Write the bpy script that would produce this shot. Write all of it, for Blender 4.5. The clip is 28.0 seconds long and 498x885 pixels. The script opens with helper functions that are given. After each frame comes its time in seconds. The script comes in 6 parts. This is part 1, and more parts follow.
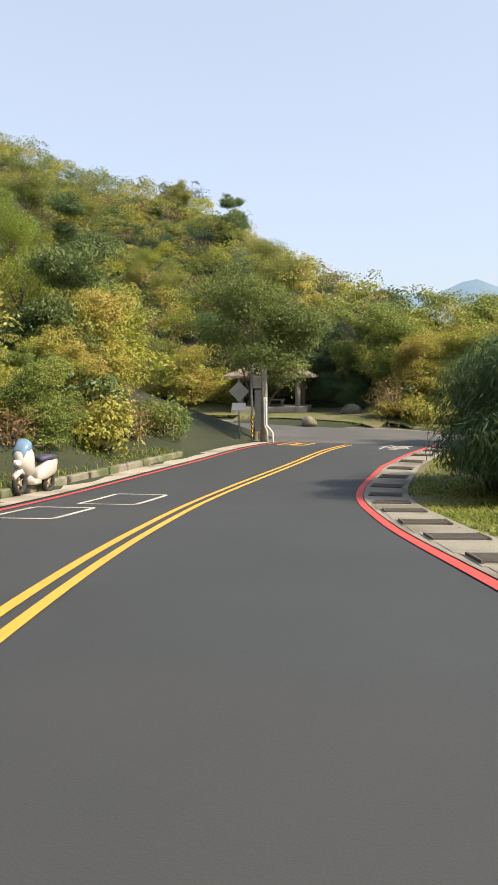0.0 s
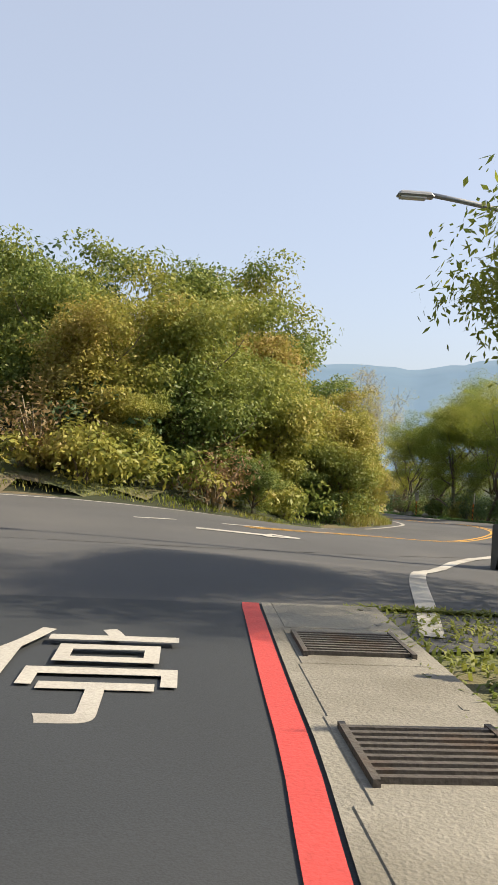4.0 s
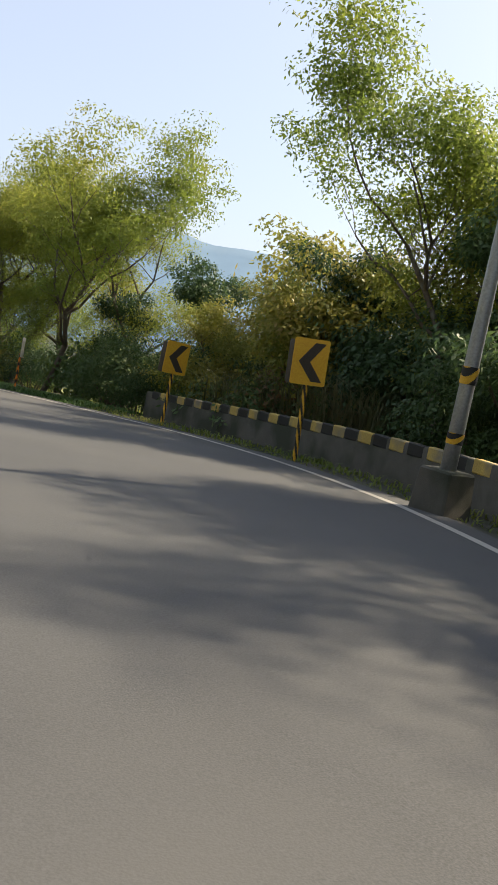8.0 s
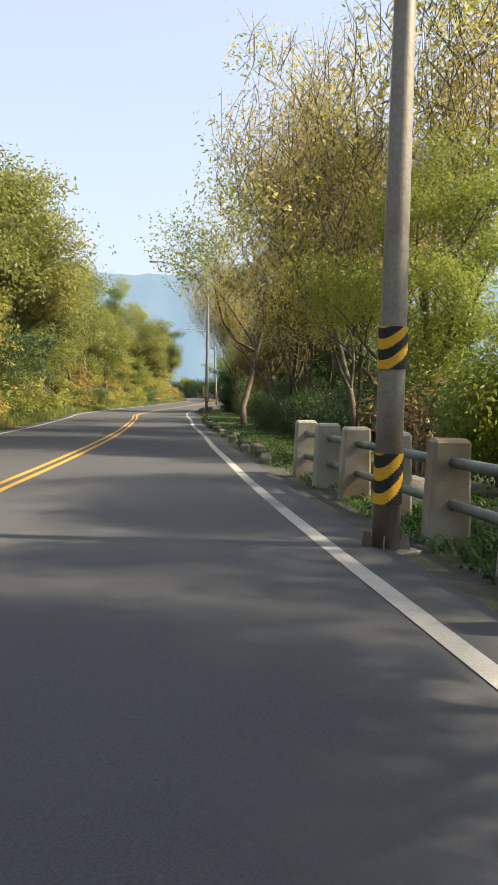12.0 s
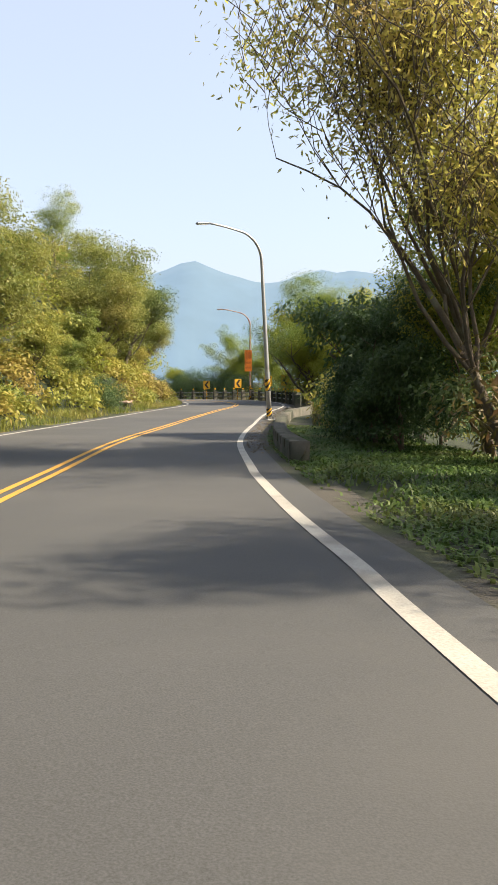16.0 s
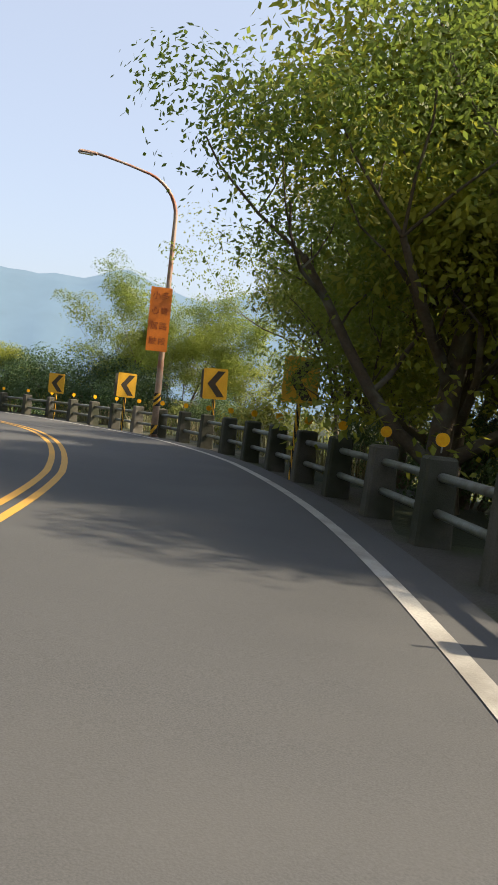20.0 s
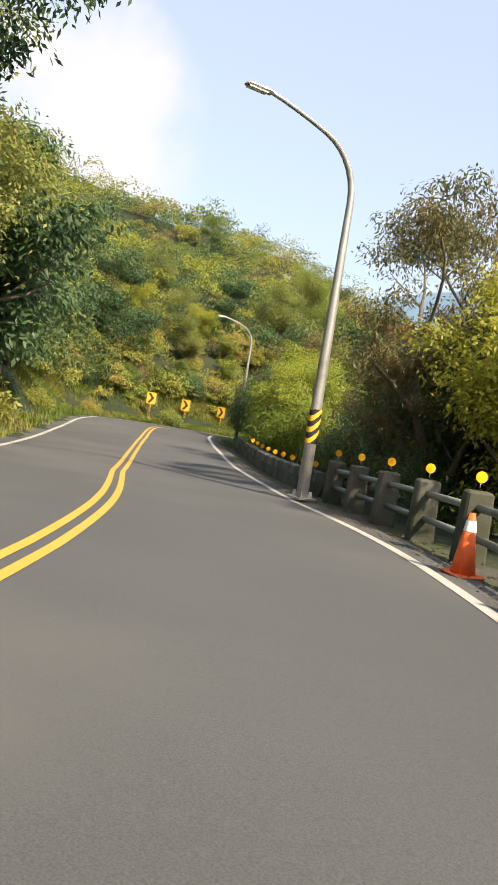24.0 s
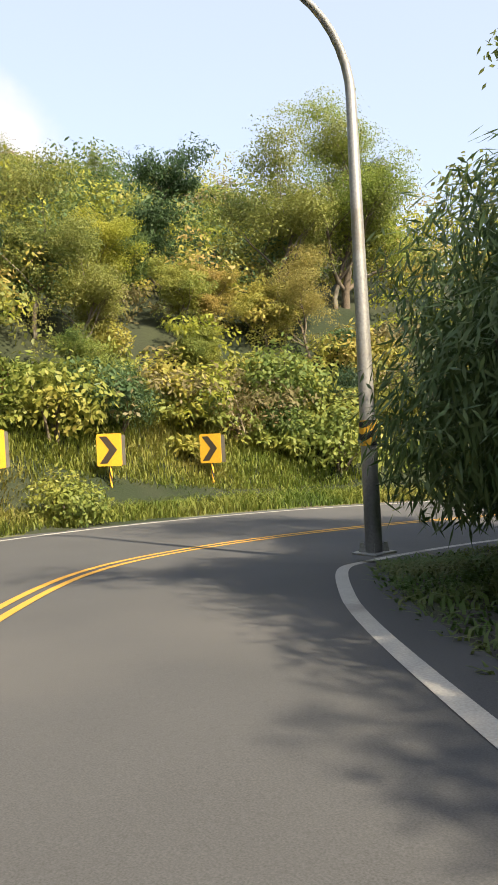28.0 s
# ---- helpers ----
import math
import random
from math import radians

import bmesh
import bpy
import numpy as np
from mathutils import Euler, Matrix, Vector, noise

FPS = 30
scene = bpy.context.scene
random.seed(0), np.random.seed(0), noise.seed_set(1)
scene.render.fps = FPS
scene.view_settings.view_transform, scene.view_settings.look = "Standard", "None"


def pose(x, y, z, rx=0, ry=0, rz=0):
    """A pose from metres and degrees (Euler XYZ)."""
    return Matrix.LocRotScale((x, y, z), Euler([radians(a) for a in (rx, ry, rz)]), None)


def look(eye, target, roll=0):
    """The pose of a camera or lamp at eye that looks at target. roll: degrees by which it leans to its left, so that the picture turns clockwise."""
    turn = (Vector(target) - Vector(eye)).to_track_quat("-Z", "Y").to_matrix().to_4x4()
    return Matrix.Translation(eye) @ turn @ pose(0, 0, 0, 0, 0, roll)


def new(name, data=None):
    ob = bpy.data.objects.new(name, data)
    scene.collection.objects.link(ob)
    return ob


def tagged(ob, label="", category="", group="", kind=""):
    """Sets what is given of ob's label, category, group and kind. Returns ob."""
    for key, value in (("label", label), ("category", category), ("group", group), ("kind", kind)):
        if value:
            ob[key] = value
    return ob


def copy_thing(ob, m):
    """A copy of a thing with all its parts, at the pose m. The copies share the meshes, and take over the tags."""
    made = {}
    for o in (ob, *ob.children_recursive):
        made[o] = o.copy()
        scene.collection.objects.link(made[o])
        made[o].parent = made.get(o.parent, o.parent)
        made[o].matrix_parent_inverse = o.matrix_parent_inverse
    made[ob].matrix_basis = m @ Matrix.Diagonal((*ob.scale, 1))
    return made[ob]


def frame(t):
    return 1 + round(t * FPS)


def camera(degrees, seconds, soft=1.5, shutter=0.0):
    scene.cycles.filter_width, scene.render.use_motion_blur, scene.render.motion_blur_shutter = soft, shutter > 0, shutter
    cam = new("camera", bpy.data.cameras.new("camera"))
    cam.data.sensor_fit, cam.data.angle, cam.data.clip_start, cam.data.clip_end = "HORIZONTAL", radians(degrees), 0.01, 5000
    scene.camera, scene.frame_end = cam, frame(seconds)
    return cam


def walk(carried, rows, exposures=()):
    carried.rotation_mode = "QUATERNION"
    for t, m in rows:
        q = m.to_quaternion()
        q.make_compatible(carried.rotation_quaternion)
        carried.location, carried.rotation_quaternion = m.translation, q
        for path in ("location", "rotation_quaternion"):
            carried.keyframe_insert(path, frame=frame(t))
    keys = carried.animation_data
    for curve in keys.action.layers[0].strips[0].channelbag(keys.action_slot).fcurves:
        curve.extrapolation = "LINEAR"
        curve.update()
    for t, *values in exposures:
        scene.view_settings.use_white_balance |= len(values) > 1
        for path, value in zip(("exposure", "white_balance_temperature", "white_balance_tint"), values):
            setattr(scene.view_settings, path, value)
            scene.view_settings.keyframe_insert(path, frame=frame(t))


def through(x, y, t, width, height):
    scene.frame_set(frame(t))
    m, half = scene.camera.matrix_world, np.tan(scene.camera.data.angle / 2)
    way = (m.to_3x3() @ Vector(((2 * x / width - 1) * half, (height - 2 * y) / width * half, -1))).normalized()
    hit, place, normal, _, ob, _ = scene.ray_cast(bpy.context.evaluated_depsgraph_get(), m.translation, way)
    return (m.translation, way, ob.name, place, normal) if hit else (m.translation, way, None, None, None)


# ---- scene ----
cam = camera(34.0, 28.0, soft=1.1)
PATH = [
    (0, (10.936, -26.256, 2.616), (9.830, -24.598, 2.452), -0.31),
    (0.5, (8.636, -23.116, 2.290), (7.704, -21.358, 2.093), -0.47),
    (1, (6.630, -19.936, 1.981), (5.829, -18.112, 1.797), -0.68),
    (1.5, (4.919, -16.811, 1.703), (4.216, -14.948, 1.523), -0.09),
    (2, (3.499, -13.730, 1.491), (2.872, -11.838, 1.325), -0.17),
    (2.5, (2.358, -10.901, 1.338), (1.816, -8.980, 1.217), 1.03),
    (3, (1.526, -8.179, 1.256), (1.036, -6.240, 1.208), 1.77),
    (3.5, (0.889, -5.491, 1.226), (0.478, -3.534, 1.215), 2.43),
    (4, (0.392, -2.779, 1.217), (0.102, -0.801, 1.209), 3.00),
    (4.5, (0.000, 0.000, 1.200), (-0.118, 1.995, 1.125), 3.19),
    (5, (-0.322, 2.889, 1.141), (-0.253, 4.862, 0.821), 2.78),
    (5.5, (-0.369, 5.962, 0.996), (-0.076, 7.931, 0.805), 2.13),
    (6, (0.048, 9.377, 0.757), (0.588, 11.293, 0.564), 4.08),
    (6.5, (1.036, 13.015, 0.460), (1.783, 14.859, 0.260), 5.74),
    (7, (2.548, 16.583, 0.139), (3.375, 18.393, -0.057), 6.29),
    (7.5, (4.111, 20.072, -0.199), (4.907, 21.894, -0.409), 9.47),
    (8, (5.551, 23.786, -0.481), (6.251, 25.646, -0.708), 11.19),
    (8.5, (7.017, 27.890, -0.699), (7.557, 29.804, -0.911), 12.80),
    (9, (8.019, 32.458, -0.900), (8.318, 34.426, -1.099), 12.62),
    (9.5, (8.225, 37.365, -1.169), (8.259, 39.356, -1.348), 12.45),
    (10, (7.767, 42.303, -1.517), (7.529, 44.283, -1.675), 11.01),
    (10.5, (6.662, 47.209, -1.930), (6.242, 49.156, -2.112), 9.58),
    (11, (4.979, 52.328, -2.325), (4.447, 54.245, -2.527), 7.37),
    (11.5, (2.869, 57.660, -2.672), (2.320, 59.573, -2.873), 4.55),
    (12, (0.600, 63.211, -3.002), (0.045, 65.122, -3.202), 1.08),
    (12.5, (-1.721, 68.927, -3.323), (-2.285, 70.835, -3.524), -1.52),
    (13, (-4.077, 74.738, -3.637), (-4.643, 76.645, -3.845), -1.79),
    (13.5, (-6.359, 80.618, -3.950), (-6.940, 82.520, -4.162), -1.75),
    (14, (-8.740, 86.480, -4.267), (-9.416, 88.353, -4.457), -1.46),
    (14.5, (-11.188, 92.352, -4.579), (-11.901, 94.212, -4.759), -0.97),
    (15, (-13.601, 98.295, -4.876), (-14.261, 100.173, -5.064), -0.41),
    (15.5, (-15.998, 104.322, -5.158), (-16.545, 106.234, -5.363), 0.04),
    (16, (-18.517, 110.384, -5.431), (-19.025, 112.308, -5.630), 0.05),
    (16.5, (-21.004, 116.538, -5.710), (-21.446, 118.479, -5.904), -0.13),
    (17, (-23.157, 122.826, -5.986), (-23.533, 124.781, -6.179), 0.27),
    (17.5, (-25.114, 129.117, -6.255), (-25.426, 131.083, -6.450), 0.21),
    (18, (-26.682, 135.290, -6.505), (-26.936, 137.265, -6.700), 0.83),
    (18.5, (-27.821, 141.300, -6.716), (-28.048, 143.278, -6.907), 0.71),
    (19, (-28.802, 147.192, -6.884), (-28.996, 149.174, -7.075), 0.99),
    (19.5, (-29.771, 153.109, -7.020), (-29.960, 155.093, -7.186), 3.13),
    (20, (-30.781, 159.145, -7.163), (-31.098, 161.115, -7.300), 6.26),
    (20.5, (-32.117, 165.036, -7.333), (-32.687, 166.949, -7.460), 9.04),
    (21, (-33.831, 170.582, -7.495), (-34.658, 172.398, -7.630), 11.01),
    (21.5, (-35.871, 175.749, -7.638), (-36.912, 177.450, -7.789), 11.85),
    (22, (-38.391, 180.515, -7.798), (-39.527, 182.152, -7.966), 11.54),
    (22.5, (-41.327, 184.824, -7.975), (-42.601, 186.356, -8.151), 11.23),
    (23, (-44.606, 188.602, -8.158), (-46.079, 189.943, -8.335), 11.08),
    (23.5, (-48.176, 191.813, -8.336), (-49.849, 192.896, -8.502), 10.75),
    (24, (-52.040, 194.529, -8.518), (-53.814, 195.443, -8.650), 9.11),
    (24.5, (-56.391, 196.944, -8.757), (-58.217, 197.746, -8.905), 6.65),
    (25, (-60.981, 199.026, -9.053), (-62.827, 199.781, -9.202), 5.64),
    (25.5, (-65.718, 201.030, -9.366), (-67.574, 201.759, -9.517), 3.59),
    (26, (-70.651, 202.947, -9.678), (-72.509, 203.675, -9.814), 1.14),
    (26.5, (-75.747, 204.833, -9.937), (-77.604, 205.562, -10.071), -0.21),
    (27, (-80.869, 206.762, -10.087), (-82.711, 207.531, -10.208), -1.71),
    (27.5, (-86.003, 208.715, -10.111), (-87.801, 209.590, -10.178), -2.81),
    (28, (-91.039, 210.763, -10.047), (-92.736, 211.820, -10.104), -3.18),
]
# the recording camera opens up in the shade and closes down in the sun
EXPOSURES = [(0, 1.05), (1, 1.05), (3, 1.0), (5, 0.65), (6, 0.6), (8, 1.0), (9, 1.1), (10, 1.0), (11, 1.2), (12, 1.2), (13, 1.2), (16, 1.2), (17, 1.15), (18, 0.75), (19, 0.75), (20, 1.0), (21, 1.15), (24, 1.2), (26, 1.0), (27, 1.2), (28, 1.35)]
walk(cam, [(t, look(eye, target, roll)) for t, eye, target, roll in PATH], EXPOSURES)

# ---- light ----
SUN_YAW, SUN_UP = -78.0, 42.0          # degrees to the left of +y, and above the horizon
world = bpy.data.worlds.new("sky")
scene.world = world
world.use_nodes = True
wn, wl = world.node_tree.nodes, world.node_tree.links
sky = wn.new("ShaderNodeTexSky")
sky.sky_type, sky.sun_disc = "NISHITA", False
sky.sun_elevation, sky.sun_rotation = radians(SUN_UP), radians(-SUN_YAW)
sky.air_density, sky.dust_density, sky.ozone_density, sky.altitude = 1.0, 5.0, 2.0, 600
veil = wn.new("ShaderNodeMix")          # thin high haze
veil.data_type = "RGBA"
veil.inputs["Factor"].default_value = 0.62
veil.inputs["B"].default_value = (2.42, 2.56, 2.88, 1)
wl.new(sky.outputs["Color"], veil.inputs["A"])
# one white cumulus bank over the hill
coord, dot, puff, edge, cloud = wn.new("ShaderNodeTexCoord"), wn.new("ShaderNodeVectorMath"), wn.new("ShaderNodeTexNoise"), wn.new("ShaderNodeMapRange"), wn.new("ShaderNodeMix")
dot.operation = "DOT_PRODUCT"
dot.inputs[1].default_value = Vector((-0.935, 0.215, 0.262)).normalized()
wl.new(coord.outputs["Generated"], dot.inputs[0])
puff.inputs["Scale"].default_value, puff.inputs["Detail"].default_value = 7.0, 7
wl.new(coord.outputs["Generated"], puff.inputs["Vector"])
lift = wn.new("ShaderNodeMath")
lift.operation = "MULTIPLY_ADD"
wl.new(puff.outputs["Fac"], lift.inputs[0])
lift.inputs[1].default_value = 0.022
wl.new(dot.outputs["Value"], lift.inputs[2])
edge.interpolation_type = "SMOOTHSTEP"
edge.inputs["From Min"].default_value, edge.inputs["From Max"].default_value = 1.0015, 1.0105
wl.new(lift.outputs["Value"], edge.inputs["Value"])
cloud.data_type = "RGBA"
cloud.inputs["B"].default_value = (3.1, 2.95, 2.95, 1)
wl.new(edge.outputs["Result"], cloud.inputs["Factor"])
wl.new(veil.outputs["Result"], cloud.inputs["A"])
wl.new(cloud.outputs["Result"], wn["Background"].inputs["Color"])
wn["Background"].inputs["Strength"].default_value = 0.15
sun = new("sun", bpy.data.lights.new("sun", "SUN"))
sun.data.energy, sun.data.angle, sun.data.color = 5.0, radians(1.2), (1.0, 0.84, 0.61)
_y, _e = radians(SUN_YAW), radians(SUN_UP)
sun.matrix_world = look((0, 0, 60), Vector((0, 0, 60)) - Vector((-math.sin(_y) * math.cos(_e), math.cos(_y) * math.cos(_e), math.sin(_e))))


# ---- materials ----
def material(name, base, rough=0.8, metal=0.0, vary=0.25, scale=3.0, fine=40.0, bump=0.3, dirt=None, dirt_at=0.55, island=0.0, spec=0.4, fine_vary=None):
    """A surface with variation at two scales, fine relief and, if given, patches of a second colour."""
    m = bpy.data.materials.new(name)
    m.use_nodes = True
    n, l = m.node_tree.nodes, m.node_tree.links
    b = n["Principled BSDF"]
    b.inputs["Roughness"].default_value, b.inputs["Metallic"].default_value = rough, metal
    b.inputs["Specular IOR Level"].default_value = spec
    tc = n.new("ShaderNodeNewGeometry")
    big, small = n.new("ShaderNodeTexNoise"), n.new("ShaderNodeTexNoise")
    for tex, sc, det in ((big, scale, 5), (small, fine, 3)):
        tex.inputs["Scale"].default_value, tex.inputs["Detail"].default_value = sc, det
        l.new(tc.outputs["Position"], tex.inputs["Vector"])
    dark = n.new("ShaderNodeMix")
    dark.data_type = "RGBA"
    dark.inputs["A"].default_value = (*[c * (1 - vary) for c in base], 1)
    dark.inputs["B"].default_value = (*[min(1, c * (1 + vary)) for c in base], 1)
    l.new(big.outputs["Fac"], dark.inputs["Factor"])
    grain = n.new("ShaderNodeMix")
    grain.data_type, grain.blend_type = "RGBA", "OVERLAY"
    grain.inputs["Factor"].default_value = 0.35 if fine_vary is None else fine_vary
    l.new(dark.outputs["Result"], grain.inputs["A"])
    l.new(small.outputs["Fac"], grain.inputs["B"])
    out = grain.outputs["Result"]
    if dirt:
        spot = n.new("ShaderNodeTexNoise")
        spot.inputs["Scale"].default_value, spot.inputs["Detail"].default_value = scale * 0.45, 6
        l.new(tc.outputs["Position"], spot.inputs["Vector"])
        ramp = n.new("ShaderNodeMapRange")
        ramp.inputs["From Min"].default_value, ramp.inputs["From Max"].default_value = dirt_at - 0.06, dirt_at + 0.1
        l.new(spot.outputs["Fac"], ramp.inputs["Value"])
        patch = n.new("ShaderNodeMix")
        patch.data_type = "RGBA"
        patch.inputs["B"].default_value = (*dirt, 1)
        l.new(ramp.outputs["Result"], patch.inputs["Factor"])
        l.new(out, patch.inputs["A"])
        out = patch.outputs["Result"]
    if island:
        hsv = n.new("ShaderNodeHueSaturation")
        span = n.new("ShaderNodeMapRange")
        span.inputs["To Min"].default_value, span.inputs["To Max"].default_value = 1 - island, 1 + island
        l.new(tc.outputs["Random Per Island"], span.inputs["Value"])
        l.new(span.outputs["Result"], hsv.inputs["Value"])
        l.new(out, hsv.inputs["Color"])
        out = hsv.outputs["Color"]
    l.new(out, b.inputs["Base Color"])
    if bump:
        bp = n.new("ShaderNodeBump")
        bp.inputs["Strength"].default_value, bp.inputs["Distance"].default_value = bump, 0.02
        l.new(small.outputs["Fac"], bp.inputs["Height"])
        l.new(bp.outputs["Normal"], b.inputs["Normal"])
    return m


def leaf_material(name, colours, through=0.35, patch=0.12, rough=0.5):
    """Leaves: colours by patches of the place, then leaf by leaf, partly lit through."""
    m = bpy.data.materials.new(name)
    m.use_nodes = True
    n, l = m.node_tree.nodes, m.node_tree.links
    b = n["Principled BSDF"]
    b.inputs["Roughness"].default_value, b.inputs["Specular IOR Level"].default_value = rough, 0.3
    geo, obj = n.new("ShaderNodeNewGeometry"), n.new("ShaderNodeObjectInfo")
    tex = n.new("ShaderNodeTexNoise")
    tex.inputs["Scale"].default_value, tex.inputs["Detail"].default_value = patch, 4
    l.new(geo.outputs["Position"], tex.inputs["Vector"])
    mixv = n.new("ShaderNodeMath")
    mixv.operation = "MULTIPLY_ADD"
    l.new(geo.outputs["Random Per Island"], mixv.inputs[0])
    mixv.inputs[1].default_value = 0.14
    add = n.new("ShaderNodeMath")
    add.operation = "MULTIPLY_ADD"
    l.new(obj.outputs["Random"], add.inputs[0])
    add.inputs[1].default_value = 0.3
    l.new(tex.outputs["Fac"], add.inputs[2])
    l.new(add.outputs["Value"], mixv.inputs[2])
    shift = n.new("ShaderNodeMapRange")
    shift.inputs["From Min"].default_value, shift.inputs["From Max"].default_value = 0.38, 1.0
    l.new(mixv.outputs["Value"], shift.inputs["Value"])
    ramp = n.new("ShaderNodeValToRGB")
    el = ramp.color_ramp.elements
    while len(el) < len(colours):
        el.new(0.5)
    for i, c in enumerate(colours):
        el[i].position, el[i].color = i / (len(colours) - 1), (*c, 1)
    l.new(shift.outputs["Result"], ramp.inputs["Fac"])
    l.new(ramp.outputs["Color"], b.inputs["Base Color"])
    tr = n.new("ShaderNodeBsdfTranslucent")
    l.new(ramp.outputs["Color"], tr.inputs["Color"])
    mix = n.new("ShaderNodeMixShader")
    mix.inputs["Fac"].default_value = through
    l.new(b.outputs["BSDF"], mix.inputs[1])
    l.new(tr.outputs["BSDF"], mix.inputs[2])
    l.new(mix.outputs["Shader"], n["Material Output"].inputs["Surface"])
    return m


ASPHALT = material("asphalt", (0.064, 0.066, 0.069), 0.86, vary=0.2, scale=0.5, fine=110, bump=0.1, fine_vary=0.6, dirt=(0.083, 0.083, 0.083), dirt_at=0.55)
ASPHALT_NEW = material("fresh_asphalt", (0.028, 0.033, 0.039), 0.78, vary=0.28, scale=0.5, fine=110, bump=0.1, fine_vary=0.6, dirt=(0.034, 0.037, 0.041), dirt_at=0.6)
YELLOW = material("yellow_road_paint", (0.5, 0.28, 0.04), 0.7, vary=0.12, scale=2.0, fine=60, bump=0.2, dirt=(0.3, 0.2, 0.06), dirt_at=0.68)
WHITE = material("white_road_paint", (0.36, 0.35, 0.32), 0.75, vary=0.18, scale=2.0, fine=60, bump=0.2, dirt=(0.2, 0.19, 0.17), dirt_at=0.6)
RED = material("red_road_paint", (0.4, 0.05, 0.045), 0.7, vary=0.15, scale=2.0, fine=60, bump=0.2, dirt=(0.3, 0.06, 0.05), dirt_at=0.66)
GRAVEL = material("gravel_shoulder", (0.062, 0.058, 0.05), 0.95, vary=0.35, scale=1.4, fine=35, bump=0.8, dirt=(0.045, 0.055, 0.024), dirt_at=0.52)
# leafy soil taken near black: shade between the leaves put into the colour
SOIL_SHADE = material("leafy_soil_with_shade", (0.024, 0.03, 0.013), 0.95, vary=0.4, scale=0.8, fine=12, bump=0.8, dirt=(0.015, 0.024, 0.008), dirt_at=0.5)
CONCRETE = material("weathered_concrete", (0.29, 0.27, 0.23), 0.9, vary=0.25, scale=1.5, fine=70, bump=0.2, dirt=(0.12, 0.11, 0.085), dirt_at=0.56)
CONCRETE_DARK = material("mossy_dark_concrete", (0.095, 0.09, 0.075), 0.92, vary=0.4, scale=2.0, fine=60, bump=0.3, dirt=(0.04, 0.045, 0.028), dirt_at=0.5)
CONCRETE_MID = material("stained_concrete", (0.19, 0.175, 0.145), 0.9, vary=0.35, scale=2.5, fine=60, bump=0.3, dirt=(0.06, 0.06, 0.04), dirt_at=0.5)
SLAB = material("grey_drain_slab", (0.2, 0.192, 0.165), 0.9, vary=0.25, scale=1.5, fine=50, bump=0.5, dirt=(0.12, 0.112, 0.09), dirt_at=0.54)
GALV = material("galvanised_steel", (0.36, 0.36, 0.35), 0.45, 0.6, vary=0.12, scale=2.5, fine=30, bump=0.1, dirt=(0.22, 0.19, 0.15), dirt_at=0.66)
GALV_RUST = material("rusty_painted_steel", (0.4, 0.3, 0.24), 0.6, 0.3, vary=0.25, scale=2.5, fine=30, bump=0.2, dirt=(0.28, 0.1, 0.05), dirt_at=0.5)
GALV_DULL = material("dull_grey_brown_steel", (0.27, 0.25, 0.22), 0.55, 0.35, vary=0.2, scale=2.5, fine=30, bump=0.15, dirt=(0.2, 0.14, 0.1), dirt_at=0.58)
BLACK = material("black_paint", (0.02, 0.02, 0.02), 0.6, vary=0.2, bump=0.1)
SIGN_YELLOW = material("sign_yellow", (0.68, 0.38, 0.03), 0.5, vary=0.1, scale=3, bump=0.05, dirt=(0.4, 0.24, 0.05), dirt_at=0.7)
SIGN_DARK = material("sign_dark_chevron", (0.05, 0.04, 0.03), 0.5, vary=0.2, bump=0.05)
SIGN_BACK = material("sign_grey_back", (0.32, 0.31, 0.29), 0.5, 0.4, vary=0.15, bump=0.1)
SIGN_GREY = material("dull_sign_back", (0.13, 0.12, 0.1), 0.6, 0.2, vary=0.25, bump=0.1)
BARK = material("grey_bark", (0.12, 0.095, 0.07), 0.95, vary=0.35, scale=4, fine=25, bump=0.9, dirt=(0.19, 0.18, 0.14), dirt_at=0.58)
BARK_PALE = material("pale_bark", (0.26, 0.22, 0.15), 0.95, vary=0.3, scale=4, fine=25, bump=0.8)
LEAF_HILL = leaf_material("hillside_leaves", [(0.065, 0.11, 0.036), (0.13, 0.185, 0.046), (0.235, 0.265, 0.056), (0.33, 0.305, 0.062), (0.35, 0.265, 0.085)], 0.42, 0.22)
LEAF_DARK = leaf_material("dark_leaves", [(0.034, 0.066, 0.032), (0.056, 0.102, 0.042), (0.09, 0.145, 0.052), (0.13, 0.17, 0.06)], 0.38, 0.2)
LEAF_LIME = leaf_material("spring_leaves", [(0.12, 0.175, 0.035), (0.19, 0.25, 0.044), (0.275, 0.315, 0.055), (0.36, 0.34, 0.065)], 0.58, 0.2)
LEAF_OLIVE = leaf_material("olive_leaves", [(0.085, 0.122, 0.036), (0.155, 0.19, 0.05), (0.24, 0.255, 0.064), (0.29, 0.25, 0.075)], 0.5, 0.15)
LEAF_GOLD = leaf_material("golden_spring_leaves", [(0.3, 0.31, 0.07), (0.42, 0.4, 0.1), (0.5, 0.42, 0.15), (0.5, 0.36, 0.18)], 0.72, 0.3)
LEAF_DRY = leaf_material("dry_leaves", [(0.12, 0.096, 0.042), (0.18, 0.144, 0.054), (0.204, 0.12, 0.06), (0.144, 0.144, 0.036)], 0.4, 0.2)
LEAF_RUST = leaf_material("olive_and_rust_leaves", [(0.05, 0.075, 0.03), (0.085, 0.11, 0.04), (0.15, 0.14, 0.055), (0.24, 0.15, 0.06)], 0.45, 0.3)
LEAF_BUFF = leaf_material("buff_scrub_leaves", [(0.13, 0.12, 0.055), (0.19, 0.165, 0.07), (0.22, 0.16, 0.08)], 0.4, 0.3)
